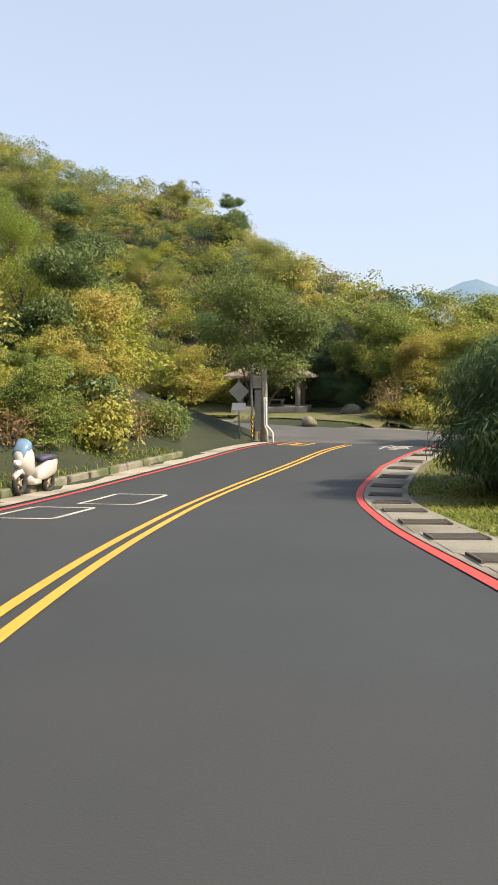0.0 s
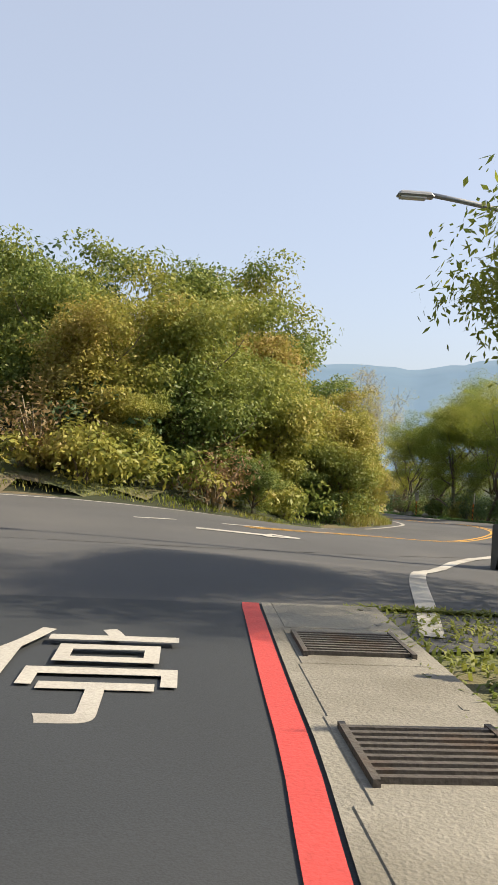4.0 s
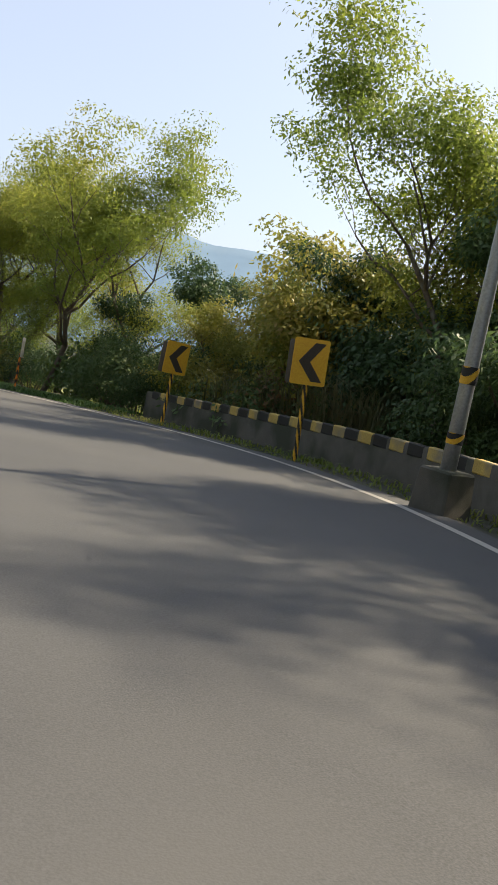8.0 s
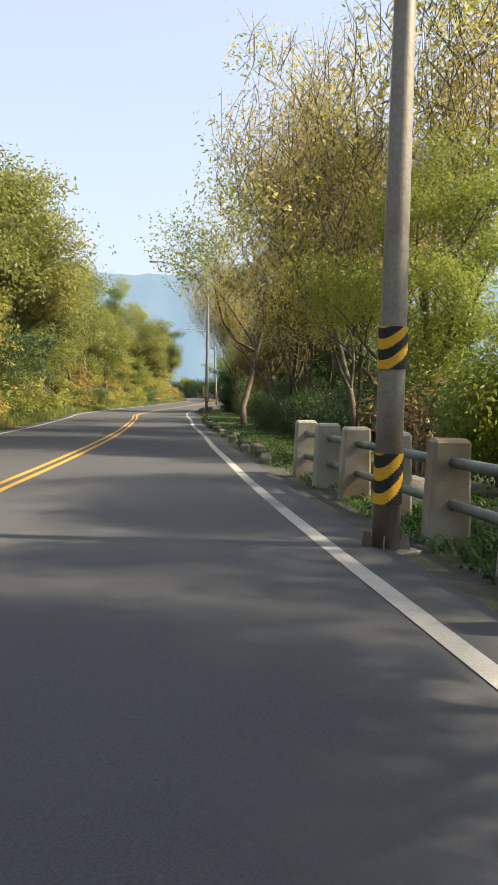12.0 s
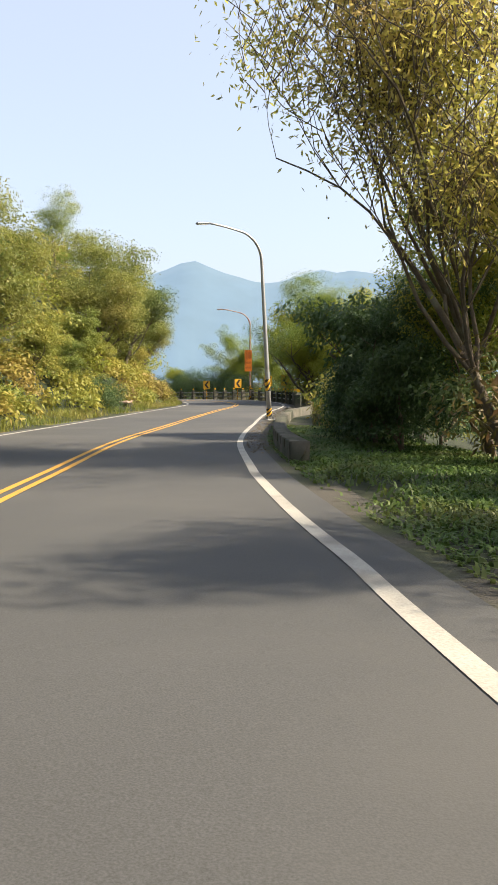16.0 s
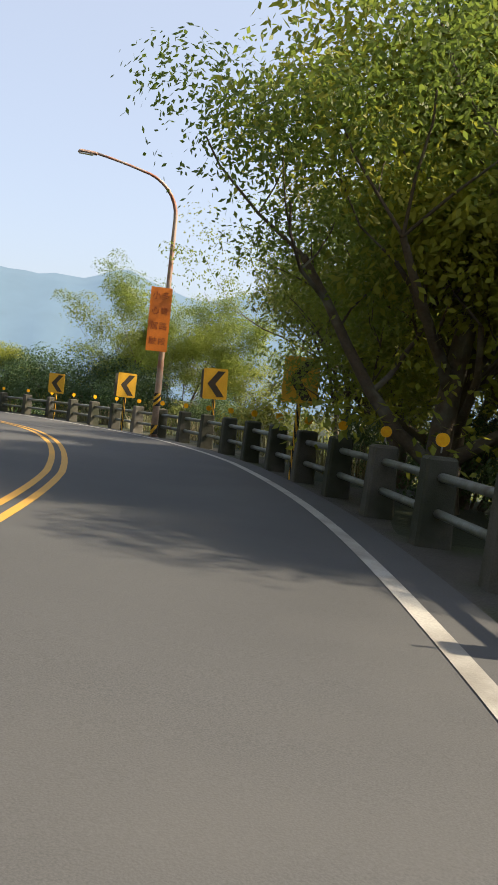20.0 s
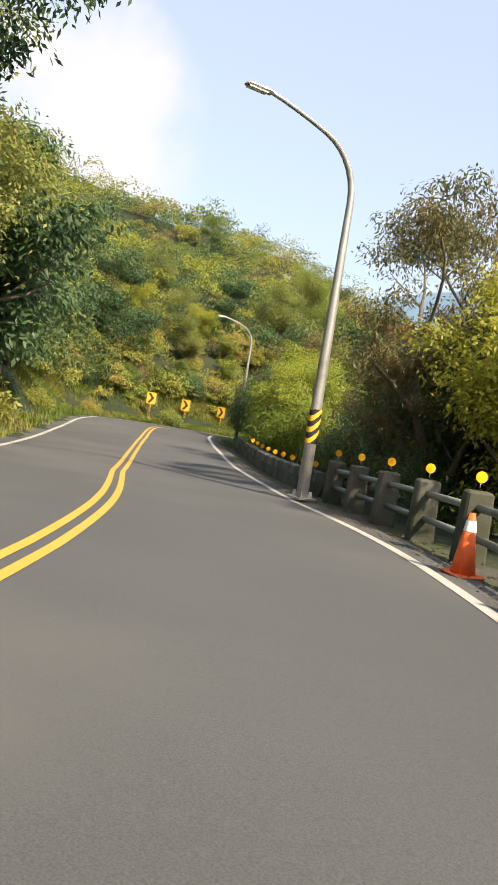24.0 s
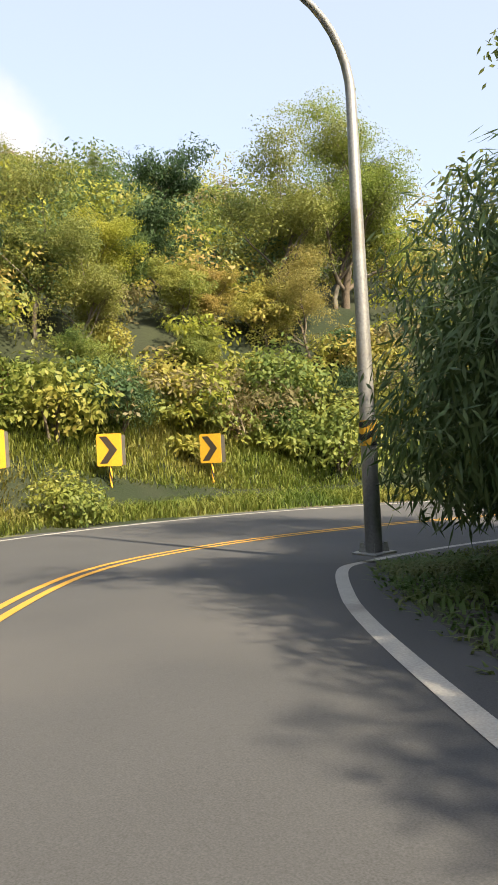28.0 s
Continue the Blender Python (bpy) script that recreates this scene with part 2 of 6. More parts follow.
LEAF_YELLOW = leaf_material("yellow_crown_leaves", [(0.17, 0.22, 0.035), (0.27, 0.3, 0.04), (0.38, 0.36, 0.05)], 0.5, 0.3)
GRASS = leaf_material("grass_blades", [(0.072, 0.123, 0.023), (0.131, 0.189, 0.032), (0.232, 0.246, 0.051), (0.319, 0.261, 0.087)], 0.45, 0.25)
GRASS_DEEP = leaf_material("lush_grass_blades", [(0.04, 0.09, 0.022), (0.065, 0.13, 0.03), (0.1, 0.165, 0.04), (0.16, 0.18, 0.06)], 0.4, 0.6)
CONCRETE_PALE = material("pale_yellowish_concrete", (0.33, 0.31, 0.25), 0.9, vary=0.3, scale=2.2, fine=70, bump=0.18, dirt=(0.2, 0.15, 0.09), dirt_at=0.55)
TURF = material("sunlit_turf", (0.095, 0.11, 0.042), 0.95, vary=0.4, scale=1.2, fine=30, bump=0.9, dirt=(0.12, 0.1, 0.06), dirt_at=0.5)
REED = leaf_material("reed_blades", [(0.07, 0.1, 0.04), (0.14, 0.15, 0.07), (0.26, 0.22, 0.12)], 0.35, 0.3)


# ---- building helpers ----
def mesh_from(name, verts, faces, mats, index=None, smooth=False):
    """A mesh from an array of vertices and an array of equal-sided faces."""
    verts, faces = np.asarray(verts, np.float32), np.asarray(faces, np.int32)
    me = bpy.data.meshes.new(name)
    k = faces.shape[1]
    me.vertices.add(len(verts))
    me.vertices.foreach_set("co", verts.ravel())
    me.loops.add(faces.size)
    me.loops.foreach_set("vertex_index", faces.ravel())
    me.polygons.add(len(faces))
    me.polygons.foreach_set("loop_start", np.arange(0, faces.size, k, dtype=np.int32))
    for m in mats if isinstance(mats, (list, tuple)) else [mats]:
        me.materials.append(m)
    if index is not None:
        me.polygons.foreach_set("material_index", np.asarray(index, np.int32))
    if smooth:
        me.polygons.foreach_set("use_smooth", np.ones(len(faces), bool))
    me.update(calc_edges=True)
    return me


def put(name, me, parent=None, m=None, label=""):
    ob = new(name, me)
    ob.parent = parent
    if m is not None:
        ob.matrix_basis = m
    return tagged(ob, label)


def part(name, bm, mat, parent, label="", m=None, smooth=False):
    """Links a bmesh as one mesh object under a thing or a part."""
    me = bpy.data.meshes.new(name)
    bm.normal_update()
    bm.to_mesh(me)
    bm.free()
    for one in mat if isinstance(mat, (list, tuple)) else [mat]:
        me.materials.append(one)
    if smooth:
        me.polygons.foreach_set("use_smooth", np.ones(len(me.polygons), bool))
    return put(name, me, parent, m, label)


def thing(name, label, category, m=None, group="", kind=""):
    ob = new(name)
    ob.empty_display_size = 0.2
    if m is not None:
        ob.matrix_basis = m
    return tagged(ob, label, category, group, kind)


def add_box(bm, size, at=(0, 0, 0), bevel=0.0, taper=1.0, turn=None, idx=0):
    """A box with bevelled edges standing on at; taper narrows its top."""
    g = bmesh.ops.create_cube(bm, size=1.0)
    vs = g["verts"]
    for v in vs:
        k = taper if v.co.z > 0 else 1.0
        v.co = Vector((v.co.x * size[0] * k, v.co.y * size[1] * k, (v.co.z + 0.5) * size[2]))
    es = {e for v in vs for e in v.link_edges}
    fs = {f for v in vs for f in v.link_faces}
    if bevel:
        out = bmesh.ops.bevel(bm, geom=list(es), offset=bevel, segments=1, affect="EDGES")
        vs = list({v for f in out["faces"] for v in f.verts} | {v for v in vs if v.is_valid})
        fs = {f for v in vs for f in v.link_faces}
    for f in fs:
        f.material_index = idx
    mat = Matrix.Translation(at) @ (turn or Matrix.Identity(4))
    bmesh.ops.transform(bm, matrix=mat, verts=vs)
    return bm


def box(size, at=(0, 0, 0), bevel=0.0, taper=1.0, turn=None):
    return add_box(bmesh.new(), size, at, bevel, taper, turn)


def add_tube(bm, points, radii, sides=10, caps=True, idx=0):
    """A tube along points."""
    rings = []
    pts = [Vector(p) for p in points]
    side = None
    for i, p in enumerate(pts):
        d = (pts[min(i + 1, len(pts) - 1)] - pts[max(i - 1, 0)]).normalized()
        if side is None:
            side = d.orthogonal().normalized()
        side = (side - d * side.dot(d)).normalized()
        up = d.cross(side)
        r = radii[i] if isinstance(radii, (list, tuple)) else radii
        rings.append([bm.verts.new(p + (side * math.cos(a) + up * math.sin(a)) * r) for a in (2 * math.pi * k / sides for k in range(sides))])
    for a, b in zip(rings, rings[1:]):
        for k in range(sides):
            f = bm.faces.new((a[k], a[(k + 1) % sides], b[(k + 1) % sides], b[k]))
            f.smooth, f.material_index = True, idx
    if caps:
        for ring, flip in ((rings[0], True), (rings[-1], False)):
            f = bm.faces.new(ring[::-1] if flip else ring)
            f.material_index = idx
    return bm


def tube(points, radii, sides=10, caps=True):
    return add_tube(bmesh.new(), points, radii, sides, caps)


def add_plate(bm, outline, thick, idx=0):
    """A flat plate in the xz plane, its front at y = 0 and its back at +thick."""
    front = [bm.verts.new((x, 0, z)) for x, z in outline]
    back = [bm.verts.new((x, thick, z)) for x, z in outline]
    n = len(outline)
    fs = [bm.faces.new(front), bm.faces.new(back[::-1])]
    fs += [bm.faces.new((front[(i + 1) % n], front[i], back[i], back[(i + 1) % n])) for i in range(n)]
    for f in fs:
        f.material_index = idx
    return bm


def plate(outline, thick):
    return add_plate(bmesh.new(), outline, thick)


def rounded(w, h, r, n=4):
    """The outline of a rectangle with round corners about the origin."""
    pts = []
    for cx, cz, a0 in ((w / 2 - r, h / 2 - r, 0), (-w / 2 + r, h / 2 - r, 90), (-w / 2 + r, -h / 2 + r, 180), (w / 2 - r, -h / 2 + r, 270)):
        for k in range(n + 1):
            a = radians(a0 + 90 * k / n)
            pts.append((cx + r * math.cos(a), cz + r * math.sin(a)))
    return pts[::-1]


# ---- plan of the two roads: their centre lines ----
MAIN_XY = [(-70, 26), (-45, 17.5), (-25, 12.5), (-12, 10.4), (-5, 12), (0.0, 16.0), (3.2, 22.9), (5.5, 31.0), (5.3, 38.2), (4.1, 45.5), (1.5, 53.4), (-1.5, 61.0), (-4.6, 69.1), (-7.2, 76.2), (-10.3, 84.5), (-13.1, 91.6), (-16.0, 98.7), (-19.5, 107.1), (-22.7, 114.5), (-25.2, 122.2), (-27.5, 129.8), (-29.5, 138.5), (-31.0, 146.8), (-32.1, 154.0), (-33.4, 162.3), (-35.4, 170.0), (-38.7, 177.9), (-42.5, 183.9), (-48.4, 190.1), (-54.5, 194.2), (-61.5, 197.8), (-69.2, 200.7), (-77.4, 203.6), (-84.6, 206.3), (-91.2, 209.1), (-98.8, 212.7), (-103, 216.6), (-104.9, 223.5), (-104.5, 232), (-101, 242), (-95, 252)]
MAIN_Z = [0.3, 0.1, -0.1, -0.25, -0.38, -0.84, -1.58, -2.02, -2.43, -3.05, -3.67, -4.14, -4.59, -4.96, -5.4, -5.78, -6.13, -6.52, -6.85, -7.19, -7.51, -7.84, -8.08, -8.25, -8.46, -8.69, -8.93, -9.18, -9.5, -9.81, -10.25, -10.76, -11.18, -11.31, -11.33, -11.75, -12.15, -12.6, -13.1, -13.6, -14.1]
SIDE_XY = [(36, -60), (24, -46), (14.5, -34), (10.2, -28), (6.4, -22.3), (3.2, -17), (0.6, -11.8), (-1.3, -5.6), (-2.6, -1), (-3.6, 3.4)]
SIDE_Z = [3.2, 2.5, 1.77, 1.45, 0.98, 0.46, 0.06, -0.02, -0.03, -0.14]
# offsets of the edge lines from the centre line, along the main road
RIGHT = [(66, 3.3), (74.6, 3.45), (80, 4.4), (87.3, 5.4), (92.2, 5.6), (99, 5.3), (106, 4.95), (117.6, 4.6), (127.4, 4.1), (135, 3.7), (143.8, 3.4), (160, 3.3), (173, 3.65), (179, 3.8), (186, 3.5), (206, 3.5), (216, 3.2), (222, 3.15), (230, 3.4), (241, 3.7), (254, 3.3), (265, 3.65), (275, 3.5), (281, 3.2), (298, 3.2), (306, 2.9), (320, 3.5), (400, 3.5)]
# offset of the painted centre line from the line of the plan
CENTRE = [(0, 0), (120, 0.1), (138, 0.28), (204, 0.36), (222, 0.0), (236, 0.12), (242, 0.0), (252, -0.3), (272, -0.25), (283, -0.4), (300, 0), (400, 0)]
LEFT = [(0, 3.6), (110, 3.6), (150, 3.5), (200, 3.6), (300, 3.4), (310, 3.6), (319, 4.6), (330, 4.6), (345, 3.8), (400, 3.6)]
# offsets of the red line and the drain slabs along the side road
SIDE_RIGHT = [(0, 3.6), (48, 3.55), (53.5, 3.3), (58, 3.1), (62, 2.85), (66.5, 2.65), (72, 3.05), (80, 3.2)]


class Line:
    """A road's centre line, resampled every half metre."""

    def __init__(self, xy, zs):
        p = np.column_stack([np.array(xy, float), np.array(zs, float)])
        q = np.vstack([2 * p[0] - p[1], p, 2 * p[-1] - p[-2]])
        u = np.arange(16)[:, None] / 16
        out = [0.5 * (2 * b + (c - a) * u + (2 * a - 5 * b + 4 * c - d) * u**2 + (3 * b - a - 3 * c + d) * u**3) for a, b, c, d in zip(q, q[1:], q[2:], q[3:])]
        c = np.vstack(out + [p[-1:]])
        s = np.r_[0, np.cumsum(np.hypot(*np.diff(c[:, :2], axis=0).T))]
        self.s = np.arange(0, s[-1], 0.5)
        self.p = np.column_stack([np.interp(self.s, s, c[:, k]) for k in range(3)])
        t = np.gradient(self.p[:, :2], axis=0)
        self.t = t / np.linalg.norm(t, axis=1)[:, None]

    def at(self, s, l=0.0):
        """World x, y and the heading at station s, l metres to the right."""
        s, l = np.asarray(s, float), np.asarray(l, float)
        x, y = np.interp(s, self.s, self.p[:, 0]), np.interp(s, self.s, self.p[:, 1])
        tx, ty = np.interp(s, self.s, self.t[:, 0]), np.interp(s, self.s, self.t[:, 1])
        return x + ty * l, y - tx * l, np.arctan2(ty, tx)

    def near(self, x, y):
        """Station, offset to the right and height of the line for arrays of places."""
        x, y = np.atleast_1d(x).astype(float), np.atleast_1d(y).astype(float)
        k = np.empty(len(x), int)
        for i in range(0, len(x), 4000):
            d = (x[i : i + 4000, None] - self.p[None, :, 0]) ** 2 + (y[i : i + 4000, None] - self.p[None, :, 1]) ** 2
            k[i : i + 4000] = d.argmin(1)
        dx, dy = x - self.p[k, 0], y - self.p[k, 1]
        along = dx * self.t[k, 0] + dy * self.t[k, 1]
        l = dx * self.t[k, 1] - dy * self.t[k, 0]
        far = np.hypot(dx, dy)
        inner = (k > 0) & (k < len(self.s) - 1)
        sx = self.s[k] + np.where(inner, along, 0)
        return sx, np.where(l < 0, -1, 1) * np.where(inner, np.abs(l), far), np.interp(sx, self.s, self.p[:, 2])


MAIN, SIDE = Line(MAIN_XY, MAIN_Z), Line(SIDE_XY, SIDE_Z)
right_of = lambda s: np.interp(s, *np.array(RIGHT).T)
left_of = lambda s: np.interp(s, *np.array(LEFT).T)
centre_of = lambda s: np.interp(s, *np.array(CENTRE).T)
red_of = lambda s: np.interp(s, *np.array(SIDE_RIGHT).T)


def road_z(x, y):
    """Height of the paved surface: the two roads run into one another at the junction."""
    _, lm, zm = MAIN.near(x, y)
    _, ls, zs = SIDE.near(x, y)
    wm, ws = 1 / (np.maximum(np.abs(lm) - 3, 0.2)) ** 3, 1 / (np.maximum(np.abs(ls) - 2.5, 0.2)) ** 3
    return (zm * wm + zs * ws) / (wm + ws)


def lumps(x, y, size, seed=0):
    """Smooth noise between -1 and 1 over arrays of places."""
    out = np.zeros(len(np.atleast_1d(x)))
    for k in range(4):
        a = 1.3 * k + seed
        out += np.sin((x * math.cos(a) + y * math.sin(a)) / size * (1 + 0.37 * k) + 2.1 * a) * np.cos((y * math.cos(2 * a) - x * math.sin(2 * a)) / size * (0.8 + 0.31 * k) + a)
    return out / 2.2


LAWN = (-16.0, 19.5)
HILL, DIP = (21, 110, 42, 30, 28), (4.5, 36, 54, 14, 16)
# paved mouth of the side road, out to the guard wall
APRON = [(-7.4, 1.2), (-9.5, 4.4), (-14, 7.4), (-14, 9.5), (-5, 11.5), (0.0, 15.6), (3.0, 21), (7.6, 20.6), (5.2, 15.4), (3.9, 11.6), (2.6, 8.4), (2.3, 5.4), (2.0, 3.2), (0.4, 2.4)]


def inside(outline, x, y):
    """Which of the places lie inside an outline."""
    hit = np.zeros(len(x), bool)
    for (x0, y0), (x1, y1) in zip(outline, outline[1:] + outline[:1]):
        cross = ((y0 > y) != (y1 > y)) & (x < (x1 - x0) * (y - y0) / (y1 - y0 + 1e-12) + x0)
        hit ^= cross
    return hit


def ground_z(x, y):
    """Height of the land: cut bank and hill uphill of the roads, a drop below them."""
    x, y = np.atleast_1d(x).astype(float), np.atleast_1d(y).astype(float)
    sm, lm, _ = MAIN.near(x, y)
    ss, ls, _ = SIDE.near(x, y)
    base = road_z(x, y)
    em, es = np.where(lm > 0, right_of(sm) + 0.9, left_of(sm) + 0.5), np.where(ls > 0, 5.0, 3.6)
    dm, ds = np.abs(lm) - em, np.abs(ls) - es
    main_near = dm <= ds
    d = np.maximum(np.where(main_near, dm, ds), 0)
    uphill = np.where(main_near, (lm < 0) | (sm < 62), ls < 0)
    uphill &= ~((sm > MAIN.s[-1] - 1.5) & (x > -112) & (y > 200))
    steep = np.where(main_near & (sm > 150), 1.0, 0.6)
    slope = np.interp(sm, [0, 110, 150, 270, 300, 360], [0.5, 0.6, 0.5, 0.5, 0.4, 0.38])
    rise = 0.12 * np.minimum(d, 1.6) + steep * np.clip(d - 1.6, 0, 6.5) + slope * np.clip(d - 8.1, 0, 50) + 0.2 * np.clip(d - 58, 0, 100)
    rise = rise * np.clip((290 - y) / 45, 0, 1) ** 0.8
    rise = rise * (1 + 0.16 * lumps(x, y, 17) * np.clip(d / 6, 0, 1)) + 0.5 * lumps(x, y, 5, 3) * np.clip((d - 1.6) / 4, 0, 1)
    paved = inside(APRON, x, y)
    flat = np.where(main_near, 4.5, 7.0)
    drop = -0.04 * np.minimum(d, flat) - 0.24 * np.clip(d - flat, 0, 60) - 0.1 * np.clip(d - 60, 0, 400) + 0.35 * lumps(x, y, 7, 5) * np.clip((d - 2) / 5, 0, 1)
    z = base - 0.1 * np.clip(1.5 - d * 3, 0, 1) + np.where(uphill, rise, drop)
    w = np.clip(1.35 - np.hypot(x - LAWN[0], (y - LAWN[1]) * 1.25) / 10.5, 0, 1)
    w = np.where((d > 0) & ~paved, w * w * (3 - 2 * w), 0)
    z = np.where(paved, base - 0.14, z)
    z = z * (1 - w) + (0.05 + 0.02 * d) * w
    # the higher hill behind the junction and the dip before it
    z = z + np.clip(d / 12, 0, 1) * uphill * (HILL[0] * np.exp(-(((x + HILL[1]) / HILL[3]) ** 2 + ((y - HILL[2]) / HILL[4]) ** 2) / 2) - DIP[0] * np.exp(-(((x + DIP[1]) / DIP[3]) ** 2 + ((y - DIP[2]) / DIP[4]) ** 2) / 2))
    # outside the modelled stretch the hill settles
    far = np.clip((np.hypot(x + 40, y - 90) - 260) / 400, 0, 1)
    return z * (1 - far) + (-60 + 8 * lumps(x, y, 90)) * far


def stand(x, y, turn=0.0, sink=0.0, scale=1.0, tilt=(0, 0)):
    """A pose on the land at x, y, turned by degrees."""
    return pose(x, y, float(ground_z(x, y)[0]) - sink, tilt[0], tilt[1], turn) @ Matrix.Scale(scale, 4)


def beside(s, l, turn=0.0, line=None, dz=0.0, paved=False):
    """A pose at station s, l metres right of the centre line; x points along the road."""
    x, y, h = (line or MAIN).at(s, l)
    z = float((road_z if paved else ground_z)(x, y)[0])
    return pose(float(x), float(y), z + dz, 0, 0, math.degrees(float(h)) + turn)


def ribbon(name, line, s0, s1, l0, l1, mat, lift, across=2, step=1.0, label="", kind="structure", edge=None, parent=None):
    """A strip of surface along a road between two offsets (numbers or functions of the station)."""
    s = np.linspace(s0, s1, max(2, int((s1 - s0) / step) + 1))
    a = l0(s) if callable(l0) else np.full(len(s), float(l0))
    b = l1(s) if callable(l1) else np.full(len(s), float(l1))
    u = np.linspace(0, 1, across)
    ss, ll = np.repeat(s, across), (a[:, None] * (1 - u) + b[:, None] * u).ravel()
    x, y, _ = line.at(ss, ll)
    z = road_z(x, y) + lift
    if edge:
        z = z + edge(ss, ll)
    n = len(s)
    i = (np.arange(n - 1)[:, None] * across + np.arange(across - 1)).ravel()
    me = mesh_from(name, np.column_stack([x, y, z]), np.column_stack([i, i + 1, i + across + 1, i + across])[:, ::-1], mat, smooth=True)
    ob = put(name, me, parent)
    if parent is None:
        tagged(ob, label, name.replace("_", " "), kind=kind)
    return ob


# ---- land and roads ----
def axis_steps(lo, hi, step, end):
    core = np.arange(lo, hi + step, step)
    grow, a, d = [], 0.0, step
    while a < end:
        d *= 1.35
        a += d
        grow.append(a)
    return np.r_[lo - np.array(grow[::-1]), core, hi + np.array(grow)]


gx, gy = axis_steps(-190, 70, 2.0, 3500), axis_steps(-75, 290, 2.0, 3500)
GX, GY = np.meshgrid(gx, gy)
GZ = ground_z(GX.ravel(), GY.ravel())
_i = (np.arange(len(gy) - 1)[:, None] * len(gx) + np.arange(len(gx) - 1)).ravel()
land = put("ground", mesh_from("ground", np.column_stack([GX.ravel(), GY.ravel(), GZ]), np.column_stack([_i, _i + 1, _i + len(gx) + 1, _i + len(gx)]), SOIL_SHADE, smooth=True))
tagged(land, "leafy soil of a steep wooded mountainside, darkened to stand for shade under the leaves", "ground", kind="structure")

LEN = MAIN.s[-1] - 0.5
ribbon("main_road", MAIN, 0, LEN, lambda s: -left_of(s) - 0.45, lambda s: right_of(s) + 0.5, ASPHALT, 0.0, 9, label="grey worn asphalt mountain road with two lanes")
ribbon("side_road", SIDE, 0, SIDE.s[-1] + 0.4, -3.4, lambda s: red_of(s) + 0.35, ASPHALT_NEW, 0.009, 9, label="dark fresh asphalt of the side road")
bm = bmesh.new()
bm.faces.new([bm.verts.new((x, y, 0)) for x, y in APRON])
bmesh.ops.triangulate(bm, faces=bm.faces[:])
for _ in range(4):
    bmesh.ops.subdivide_edges(bm, edges=[e for e in bm.edges if e.calc_length() > 0.9], cuts=1)
    bmesh.ops.triangulate(bm, faces=bm.faces[:])
for v in bm.verts:
    v.co.z = float(road_z(v.co.x, v.co.y)[0]) - 0.007
for f in bm.faces:
    if f.normal.z < 0:
        f.normal_flip()
tagged(part("junction_apron", bm, ASPHALT, None, smooth=True), "grey asphalt apron of the road junction", "road", kind="structure")
# shoulders and verges
ribbon("gravel_shoulder", MAIN, 74, LEN, lambda s: right_of(s) + 0.45, lambda s: right_of(s) + np.where((s > 137) & (s < 192), 1.1, 2.4), GRAVEL, -0.02, 4, label="dark gravel shoulder with leaf litter", edge=lambda s, l: -0.03 * (l - right_of(s)))
ribbon("verge", MAIN, 0, LEN, lambda s: -left_of(s) - 2.3, lambda s: -left_of(s) - 0.4, TURF, -0.015, 4, label="narrow grassy verge under the cut bank", edge=lambda s, l: 0.08 * (-l - left_of(s) - 0.4))


turf = [(x, y) for x in np.arange(-30, -1.9, 1.0) for y in np.arange(8, 34.1, 1.0)]
tx, ty = np.array(turf).T
_n = 27
_f = [(a * _n + b, (a + 1) * _n + b, (a + 1) * _n + b + 1, a * _n + b + 1) for a in range(28) for b in range(_n - 1)]
_c = np.array([(tx[list(f)].mean(), ty[list(f)].mean()) for f in _f])
_sm, _lm, _ = MAIN.near(_c[:, 0], _c[:, 1])
_keep = (np.hypot(_c[:, 0] - LAWN[0], (_c[:, 1] - LAWN[1]) * 1.2) < 11) & (_lm < -4.4)
tagged(put("lawn", mesh_from("lawn", np.column_stack([tx, ty, ground_z(tx, ty) + 0.07]), np.array(_f)[_keep], TURF, smooth=True)), "sunlit lawn in front of the shelter", "lawn", kind="structure")
ribbon("verge_turf", SIDE, 14, SIDE.s[-1] - 0.5, lambda s: red_of(s) + 0.9, lambda s: red_of(s) + 5.5, TURF, -0.02, 6, label="dry green turf behind the drain slabs", edge=lambda s, l: -0.03 * np.maximum(l - 4.2, 0))


def paint(name, line, s0, s1, off, width, mat, lift=0.006, label="", cat="road marking"):
    f = (lambda s: off(s) - width / 2) if callable(off) else off - width / 2
    g = (lambda s: off(s) + width / 2) if callable(off) else off + width / 2
    ob = ribbon(name, line, s0, s1, f, g, mat, lift, 2, 0.5, label)
    ob["category"] = cat
    return ob


for off in (-0.11, 0.11):
    paint("centre_line", MAIN, 71, LEN, lambda s, off=off: centre_of(s) + off, 0.105, YELLOW, label="worn double yellow centre line")
    paint("centre_line", SIDE, 0, SIDE.s[-1] - 1.0, off, 0.105, YELLOW, 0.018, "double yellow centre line on fresh asphalt")
paint("edge_line", MAIN, 76.6, LEN, lambda s: right_of(s), 0.145, WHITE, label="white edge line along the outer lane")
paint("edge_line", MAIN, 83.5, LEN, lambda s: -left_of(s), 0.15, WHITE, label="white edge line under the cut bank")
paint("edge_line", MAIN, 0, 80.5, lambda s: -left_of(s), 0.15, WHITE, label="white edge line of the crossing road")
CORNER = Line([(0.9, 2.9), (0.95, 4.2), (0.98, 6.0), (1.15, 7.8), (1.5, 9.4), (2.0, 11.4), (2.8, 13.4), (3.85, 15.3), (4.95, 16.95)], [0] * 9)
paint("edge_line", CORNER, 0.2, CORNER.s[-1] - 0.3, 0.0, 0.18, WHITE, 0.004, "white edge line round the junction corner")


# ---- leaves, bushes and trees ----
RNG = np.random.default_rng(7)


